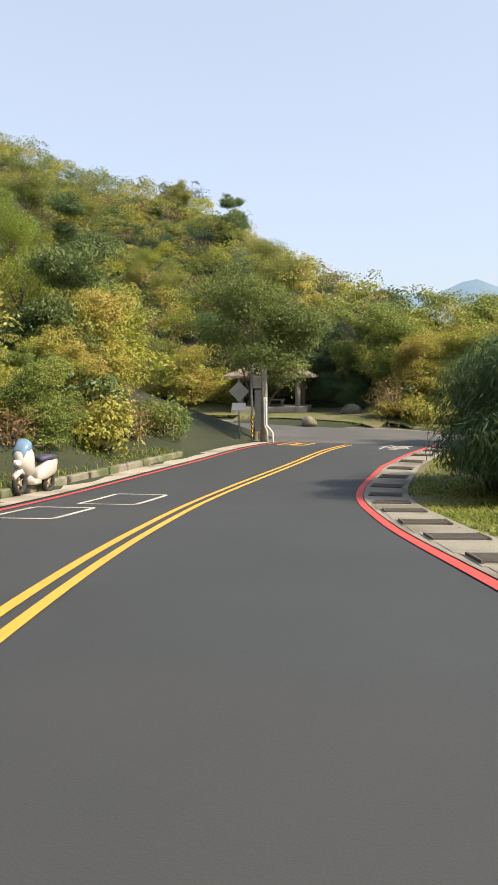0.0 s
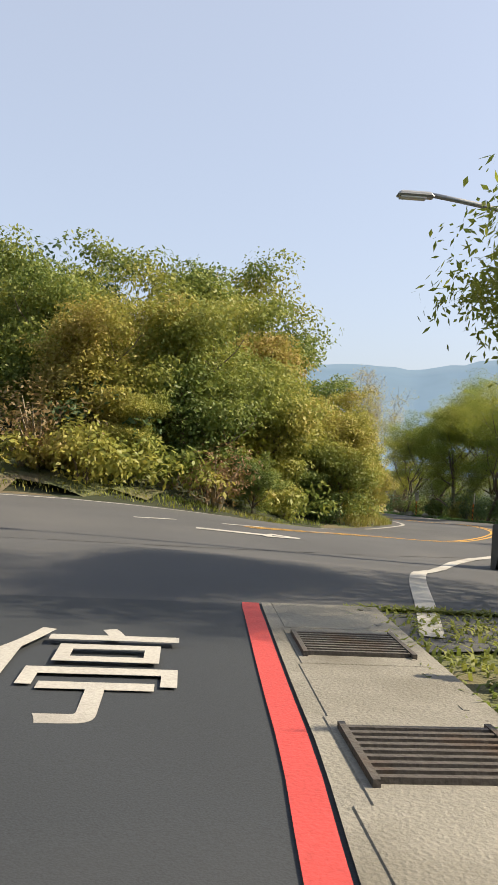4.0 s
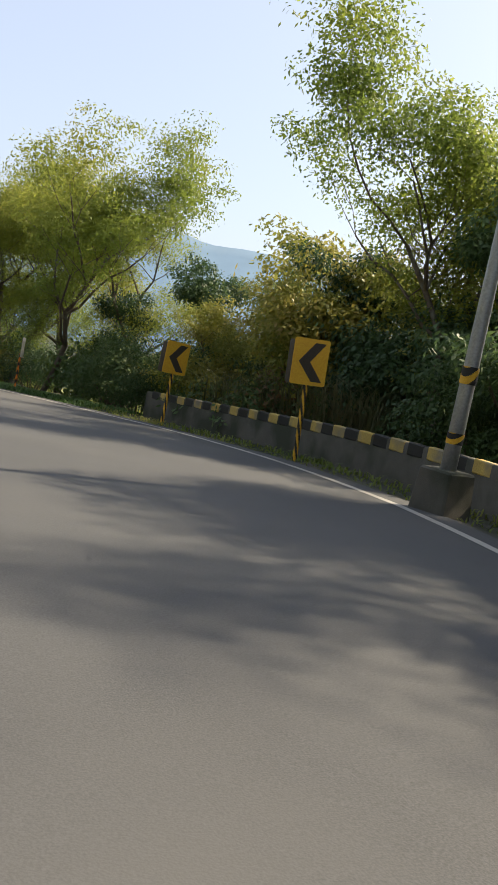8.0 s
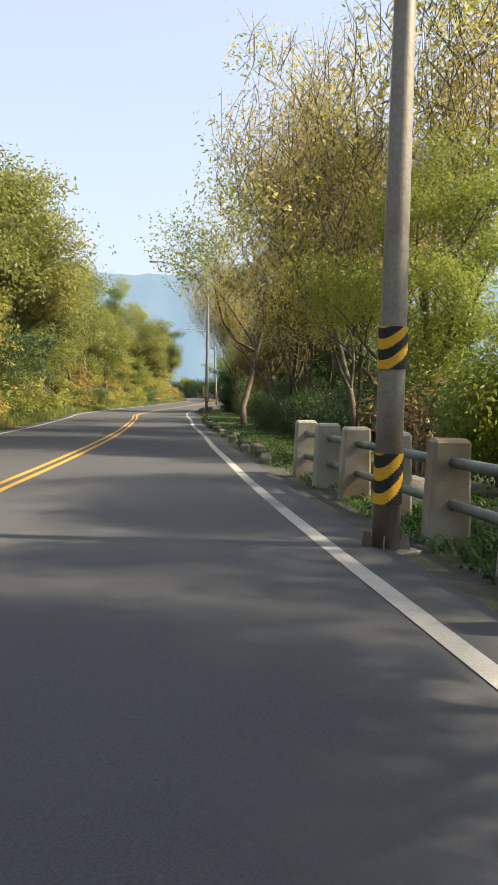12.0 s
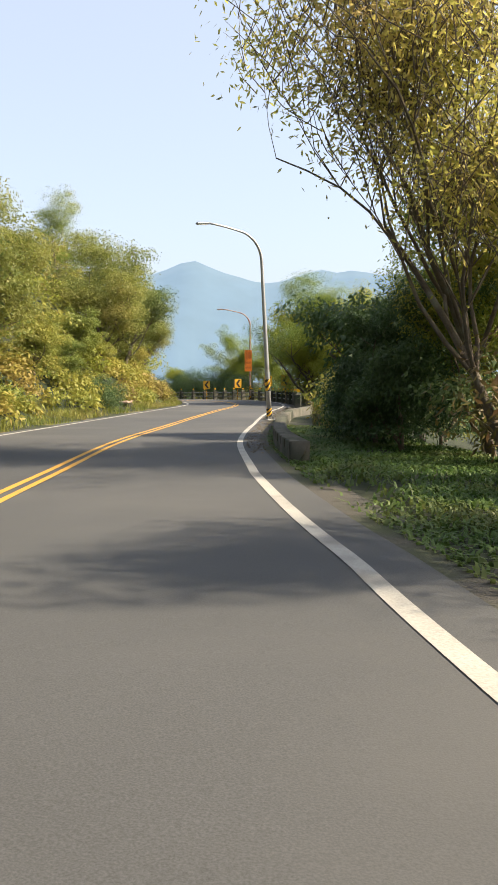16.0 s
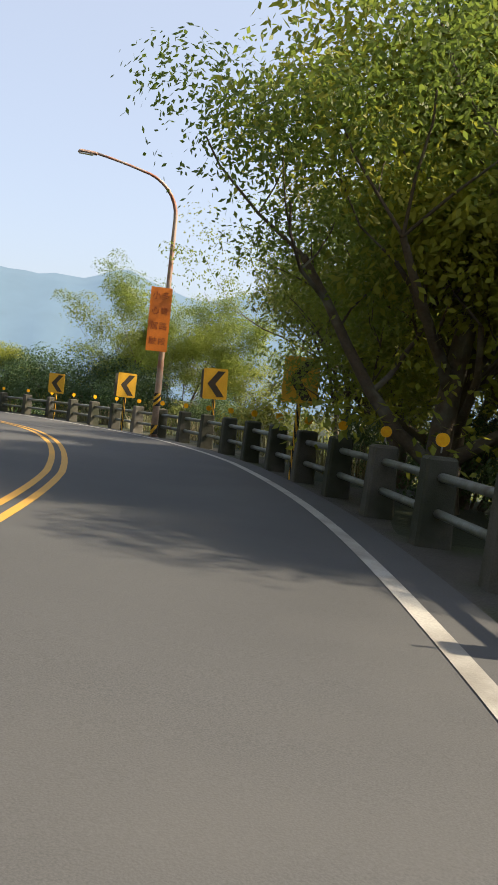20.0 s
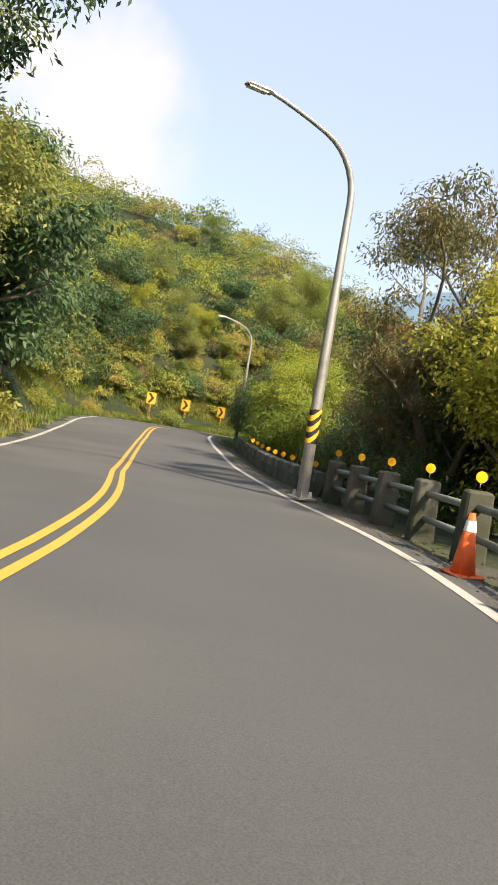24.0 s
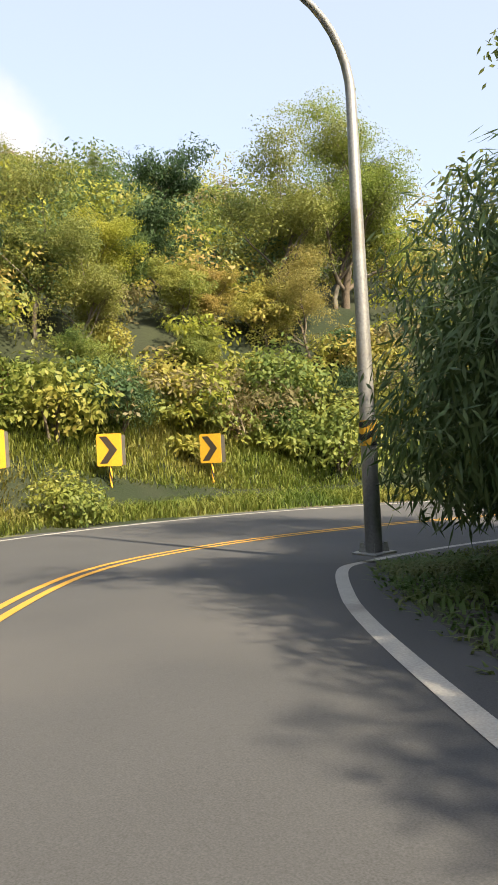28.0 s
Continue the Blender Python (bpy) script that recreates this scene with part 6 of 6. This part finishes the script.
bm = box((0.97, 0.2, 0.42), (0, 0, -0.2), 0.03)
bm.to_mesh(kerb_me), bm.free()
kerb_me.materials.append(STONE)
for k in range(36):
    x, y, h = SIDE.at(32 + k, -4.0)
    put("kerb_stone", kerb_me, kerb, pose(float(x), float(y), float(road_z(x, y)[0]), 0, 0, math.degrees(float(h)) + _spin.uniform(-1.5, 1.5)))

# ---- back of the diamond sign, poles and cabinet at the corner ----
dia = thing("diamond_sign", "grey back of a diamond warning sign over a small white plate", "road sign", pose(-8.0, 1.4, float(ground_z(-8.0, 1.4)[0]), 0, 0, 30))
part("post", tube([(0, 0.04, -0.2), (0, 0.04, 2.45)], 0.03, 10), GALV, dia, smooth=True)
part("board", plate([(0, -0.42), (-0.42, 0), (0, 0.42), (0.42, 0)], 0.015), SIGN_BACK, dia, m=pose(0, 0, 1.95))
part("plate", plate(rounded(0.55, 0.3, 0.03), 0.012), SIGN_WHITE, dia, m=pose(0, 0, 1.33))
bp = thing("banded_pole", "thin pole with black and yellow bands", "pole", pose(-7.7, 1.9, float(ground_z(-7.7, 1.9)[0])))
part("pole", tube([(0, 0, -0.2), (0, 0, 3.2)], 0.045, 12), GALV, bp, smooth=True)
part("warning_band", banded(0.35, 1.3, 0.05, 5), (BLACK, SIGN_YELLOW), bp)
up = thing("utility_pole", "short concrete utility pole with a meter box and conduits", "utility pole", pose(-6.9, 1.6, float(ground_z(-6.9, 1.6)[0]), 0, 0, 15))
part("pole", tube([(0, 0, -0.3), (0, 0, 3.3)], [0.17, 0.13], 14), SLAB, up, smooth=True)
part("meter_box", box((0.34, 0.2, 0.5), (-0.25, -0.1, 2.35), 0.02), SIGN_BACK, up, "grey meter box")
part("cabinet", box((0.34, 0.22, 1.7), (-0.2, 0.0, 0.6), 0.02), SIGN_BACK, up)
for k, dx in enumerate((0.12, 0.24)):
    part("conduit", tube([(dx * 0.6, -0.2, 2.0), (dx * 0.6, -0.2, 0.9), (dx * 1.8, -0.24, 0.6), (dx * 2, -0.24, -0.05)], 0.028, 8), SIGN_WHITE, up, "pale conduit", smooth=True)

# ---- shelter ----
ROOF = material("shelter_roof_tiles", (0.19, 0.155, 0.125), 0.9, vary=0.2, scale=2, fine=20, bump=0.6, dirt=(0.12, 0.1, 0.07), dirt_at=0.55)
shelter = thing("rest_shelter", "open concrete rest shelter with a brown hipped roof", "shelter", pose(-18.7, 21.15, 0.36, 0, 0, 24))
part("plinth", box((5.0, 4.6, 0.8), (0, 0, -0.6), 0.04), CONCRETE, shelter)
for x in (-1.9, 1.9):
    for y in (-1.7, 1.7):
        part("column", tube([(x, y, 0.2), (x, y, 2.1)], 0.17, 12), CONCRETE, shelter, smooth=True)
bm = bmesh.new()
rim = [bm.verts.new((x * 2.9, y * 2.7, 2.1)) for x, y in ((-1, -1), (1, -1), (1, 1), (-1, 1))]
rim2 = [bm.verts.new((v.co.x, v.co.y, 2.25)) for v in rim]
tops = [bm.verts.new((x * 0.25, y * 0.25, 3.45)) for x, y in ((-1, -1), (1, -1), (1, 1), (-1, 1))]
bm.faces.new(rim[::-1]), bm.faces.new(tops)
for a, b in ((rim, rim2), (rim2, tops)):
    for k in range(4):
        bm.faces.new((a[k], a[(k + 1) % 4], b[(k + 1) % 4], b[k]))
part("roof", bm, ROOF, shelter)
part("finial", box((0.4, 0.4, 0.3), (0, 0, 3.45), 0.05), CONCRETE, shelter)
part("beam", box((4.2, 0.2, 0.2), (0, -1.7, 1.92), 0.02), CONCRETE, shelter)
part("beam", box((4.2, 0.2, 0.2), (0, 1.7, 1.92), 0.02), CONCRETE, shelter)
bench = thing("stone_bench", "pale stone bench and table in the shelter", "bench", pose(-18.3, 20.85, 0.56, 0, 0, 24))
part("seat", box((1.3, 0.45, 0.12), (0, 0, 0.36), 0.03), CONCRETE, bench)
for x in (-0.45, 0.45):
    part("leg", box((0.18, 0.35, 0.36), (x, 0, 0), 0.02), CONCRETE, bench)


def boulder(m, r, seed, label):
    rng = random.Random(seed)
    bm = bmesh.new()
    bmesh.ops.create_icosphere(bm, subdivisions=3, radius=r)
    for v in bm.verts:
        n = noise.noise(v.co / r * 1.3 + Vector((seed, 0, 0)))
        v.co *= 1 + 0.3 * n + 0.08 * noise.noise(v.co / r * 4)
        v.co.z *= 0.8
    ob = part("boulder", bm, STONE, None, m=m, smooth=True)
    return tagged(ob, label, "boulder")


boulder(pose(-11.7, 19.1, float(ground_z(-11.7, 19.1)[0]) + 0.25), 0.62, 2, "rounded grey boulder on the lawn edge")
boulder(pose(-11.6, 13.6, 0.0), 0.4, 6, "low mossy stone at the lawn edge")
for k in range(9):
    boulder(beside(117 + 1.9 * k, 5.9 + 0.25 * math.sin(k * 2.1), paved=True, dz=-0.02), 0.26 + 0.08 * (k % 3), 10 + k, "mossy edge stone on the shaded shoulder")
verge_kerb = thing("broken_kerb", "row of broken mossy kerb stones along the shaded verge", "kerb", kind="structure")
verge_me = bpy.data.meshes.new("kerb_stone")
bm = box((0.62, 0.26, 0.4), (0, 0, -0.18), 0.04, 0.9)
bm.to_mesh(verge_me), bm.free()
verge_me.materials.append(STONE)
_s = 139.0
while _s < 172:
    x, y, h = MAIN.at(_s, float(right_of(_s)) + 0.85 + 0.12 * math.sin(_s * 1.7))
    put("kerb_stone", verge_me, verge_kerb, pose(float(x), float(y), float(road_z(x, y)[0]) - 0.02 - _spin.uniform(0, 0.1), _spin.uniform(-5, 5), _spin.uniform(-5, 5), math.degrees(float(h)) + _spin.uniform(-9, 9)))
    _s += _spin.uniform(0.9, 2.0)
hood = thing("drain_hood", "brown drain inlet in the foot of the bank", "drain inlet", beside(219.5, -5.0, 0))
part("lid", box((1.5, 0.5, 0.1), (0, 0, 0.35), 0.02), GALV_RUST, hood)
for x in (-0.65, -0.2, 0.2, 0.65):
    part("leg", box((0.12, 0.4, 0.55), (x, 0, -0.2), 0.01), STONE, hood)

# ---- fallen leaves along the shaded edge ----
rng = np.random.default_rng(77)
_n = 4200
_s = np.r_[rng.uniform(190, 226, _n // 2), rng.uniform(270, 304, _n - _n // 2)]
x, y, _ = MAIN.at(_s, right_of(_s) + 0.15 + np.abs(rng.normal(size=_n)) * 0.45)
v, f = leaf_quads(np.column_stack([x, y, road_z(x, y) + 0.012]), 0.06, 0.035, 0.0, rng)
v[:, 2] = np.repeat(road_z(x, y) + 0.012, 4) + rng.uniform(0, 0.025, len(v))
tagged(put("leaf_litter", mesh_from("leaf_litter", v, f, LITTER)), "dry fallen leaves along the edge line", "leaf litter", kind="stuff")


# ---- scooter parked by the bank ----
PAINT_SILVER = material("silver_scooter_paint", (0.5, 0.48, 0.44), 0.3, 0.3, vary=0.05, bump=0.0)
PAINT_BLUE = material("blue_windshield", (0.12, 0.2, 0.3), 0.2, vary=0.1, bump=0.0)
TYRE = material("black_tyre", (0.02, 0.02, 0.02), 0.8, vary=0.2, fine=60, bump=0.3)
SEAT = material("dark_seat", (0.04, 0.04, 0.07), 0.6, vary=0.2, bump=0.2)
ALLOY = material("bronze_alloy_rim", (0.42, 0.34, 0.24), 0.4, 0.7, vary=0.1, bump=0.05)
scooter = thing("motor_scooter", "silver and blue motor scooter parked on the road edge", "scooter", pose(-2.3, -14.6, float(road_z(-2.3, -14.6)[0]) + 0.02, 0, -6, -70))


def wheel(x):
    bm = bmesh.new()
    n, m = 24, 8
    ring = [[bm.verts.new((x + (0.19 + 0.055 * math.cos(b)) * math.cos(a), 0.055 * math.sin(b), 0.245 + (0.19 + 0.055 * math.cos(b)) * math.sin(a))) for b in (2 * math.pi * j / m for j in range(m))] for a in (2 * math.pi * i / n for i in range(n))]
    for i in range(n):
        for j in range(m):
            bm.faces.new((ring[i][j], ring[(i + 1) % n][j], ring[(i + 1) % n][(j + 1) % m], ring[i][(j + 1) % m]))
    return bm


for x in (0.62, -0.62):
    bm = wheel(x)
    t = part("tyre", bm, TYRE, scooter, smooth=True)
    bm = tube([(x, -0.03, 0.245), (x, 0.03, 0.245)], 0.05, 12)
    for k in range(5):
        a = 2 * math.pi * k / 5
        add_tube(bm, [(x, 0, 0.245), (x + 0.15 * math.cos(a), 0, 0.245 + 0.15 * math.sin(a))], 0.016, 6)
    part("rim", bm, ALLOY, t)


def hull(sections):
    """A closed body from oval sections (x, width, low, high)."""
    bm = bmesh.new()
    rings = [[bm.verts.new((x, w / 2 * math.copysign(abs(math.cos(a)) ** 0.7, math.cos(a)), (lo + hi) / 2 + (hi - lo) / 2 * math.copysign(abs(math.sin(a)) ** 0.7, math.sin(a)))) for a in (2 * math.pi * k / 14 for k in range(14))] for x, w, lo, hi in sections]
    for p, q in zip(rings, rings[1:]):
        for k in range(14):
            bm.faces.new((p[k], p[(k + 1) % 14], q[(k + 1) % 14], q[k]))
    bm.faces.new(rings[0][::-1]), bm.faces.new(rings[-1])
    return bm


part("rear_body", hull([(-0.95, 0.1, 0.62, 0.76), (-0.75, 0.26, 0.4, 0.78), (-0.35, 0.34, 0.3, 0.74), (-0.02, 0.28, 0.28, 0.5)]), PAINT_SILVER, scooter, smooth=True)
part("floor_board", hull([(-0.05, 0.3, 0.2, 0.34), (0.2, 0.32, 0.2, 0.32), (0.4, 0.24, 0.24, 0.5)]), PAINT_SILVER, scooter, smooth=True)
part("front_shield", hull([(0.3, 0.34, 0.34, 0.9), (0.45, 0.46, 0.4, 1.0), (0.6, 0.36, 0.5, 0.98), (0.74, 0.16, 0.62, 0.86)]), PAINT_SILVER, scooter, smooth=True)
part("windshield", hull([(0.42, 0.34, 0.86, 1.12), (0.52, 0.36, 0.8, 1.16), (0.7, 0.26, 0.72, 0.94)]), PAINT_BLUE, scooter, smooth=True)
part("mudguard", hull([(0.4, 0.12, 0.36, 0.48), (0.62, 0.15, 0.44, 0.54), (0.85, 0.1, 0.3, 0.42)]), PAINT_SILVER, scooter, smooth=True)
part("seat", hull([(-0.9, 0.16, 0.76, 0.84), (-0.55, 0.32, 0.72, 0.86), (-0.1, 0.26, 0.68, 0.8)]), SEAT, scooter, smooth=True)
part("handlebar", tube([(0.34, -0.34, 1.0), (0.42, -0.15, 1.02), (0.44, 0, 1.0), (0.42, 0.15, 1.02), (0.34, 0.34, 1.0)], 0.018, 8), BLACK, scooter)
for y in (-0.27, 0.27):
    part("mirror", hull([(0.4, 0.02, 1.18, 1.2), (0.42, 0.13, 1.14, 1.24), (0.44, 0.02, 1.18, 1.2)]), BLACK, scooter, m=pose(0, y, 0))
part("headlight", hull([(0.66, 0.12, 0.6, 0.7), (0.74, 0.2, 0.58, 0.72), (0.8, 0.08, 0.62, 0.68)]), LAMP_GLASS, scooter, smooth=True)

# bare pale trunk leaning over the bank
bare = thing("leaning_bare_tree", "pale bare trunk with forked limbs leaning over the bank", "tree", stand(-3.7, -14.9, -60, 0.2))
bm = tube([(0, 0, 0), (0.5, 0, 1.2), (0.9, 0.1, 2.3), (1.1, 0.2, 3.4)], [0.16, 0.13, 0.1, 0.06], 9)
part("trunk", bm, BARK_PALE, bare, smooth=True)
for p in ([(0.85, 0.1, 2.2), (1.5, 0.3, 2.7), (2.2, 0.4, 2.9)], [(0.95, 0.1, 2.6), (0.6, 0.4, 3.4), (0.5, 0.5, 4.2)], [(0.6, 0, 1.5), (1.2, -0.3, 1.9), (1.7, -0.4, 2.4)]):
    part("limb", tube(p, [0.07, 0.05, 0.02], 7), BARK_PALE, bare, smooth=True)


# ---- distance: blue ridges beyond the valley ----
# air haze put into the colour: dark slopes with their own blue glow
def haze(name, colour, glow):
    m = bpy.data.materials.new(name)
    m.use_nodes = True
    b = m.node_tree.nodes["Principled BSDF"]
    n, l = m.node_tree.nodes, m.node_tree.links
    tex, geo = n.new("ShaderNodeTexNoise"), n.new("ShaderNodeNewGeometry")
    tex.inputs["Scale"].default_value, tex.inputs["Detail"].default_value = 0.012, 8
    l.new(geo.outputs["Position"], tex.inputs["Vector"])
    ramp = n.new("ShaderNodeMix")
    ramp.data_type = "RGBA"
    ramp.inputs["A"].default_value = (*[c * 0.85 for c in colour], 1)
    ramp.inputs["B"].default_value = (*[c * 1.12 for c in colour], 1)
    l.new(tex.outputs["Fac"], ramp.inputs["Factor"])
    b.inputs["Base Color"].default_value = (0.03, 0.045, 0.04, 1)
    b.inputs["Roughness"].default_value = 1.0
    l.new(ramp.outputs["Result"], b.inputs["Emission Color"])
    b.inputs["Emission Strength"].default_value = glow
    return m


def ridge(name, label, yaw0, yaw1, dist, profile, mat, seed, centre=(-40, 100)):
    """A mountain range: profile gives heights over the yaw, its foot lies in the valley."""
    ys = np.linspace(yaw0, yaw1, 160)
    h = np.interp(ys, *np.array(sorted(profile)).T)
    rng = np.random.default_rng(seed)
    h = h + dist * 0.007 * np.convolve(rng.normal(size=len(ys)), np.ones(5) / 5, "same")
    rows = []
    for k in range(13):
        u = min(1.0, k / 11)
        a = np.radians(ys)
        fold = lumps(ys * 3.0, np.full(len(ys), u * 3.0 + seed), 1.6, seed)
        d = dist * (0.72 + 0.28 * u + 0.35 * (k == 12)) * (1 + 0.035 * fold * (1 - u))
        z = -120 + (h + 120) * (u**0.85 if k < 12 else 0.5) * (1 + 0.05 * fold * u * (1 - u))
        rows.append(np.column_stack([centre[0] - np.sin(a) * d, centre[1] + np.cos(a) * d, z]))
    v = np.vstack(rows)
    n = len(ys)
    i = (np.arange(12)[:, None] * n + np.arange(n - 1)).ravel()
    ob = put(name, mesh_from(name, v, np.column_stack([i, i + 1, i + n + 1, i + n]), mat, smooth=True))
    return tagged(ob, label, "mountain", kind="structure")


# the range is self-lit in pale blue in place of haze over distance
FAR_HAZE_GLOW, MID_HAZE_GLOW = haze("far_ridge_haze_glow", (0.112, 0.172, 0.245), 1.0), haze("near_ridge_haze_glow", (0.1, 0.15, 0.17), 1.0)
ridge("mountain_range", "mountain range beyond the valley, its blue haze put in as glow", -60, 95, 2600, [(-60, 180), (-40, 230), (-22, 300), (-15, 310), (-9, 295), (-4, 250), (3, 260), (9, 275), (13, 230), (16, 290), (18, 320), (21, 250), (26, 280), (32, 330), (40, 420), (48, 380), (56, 300), (70, 260), (95, 200)], FAR_HAZE_GLOW, 4)
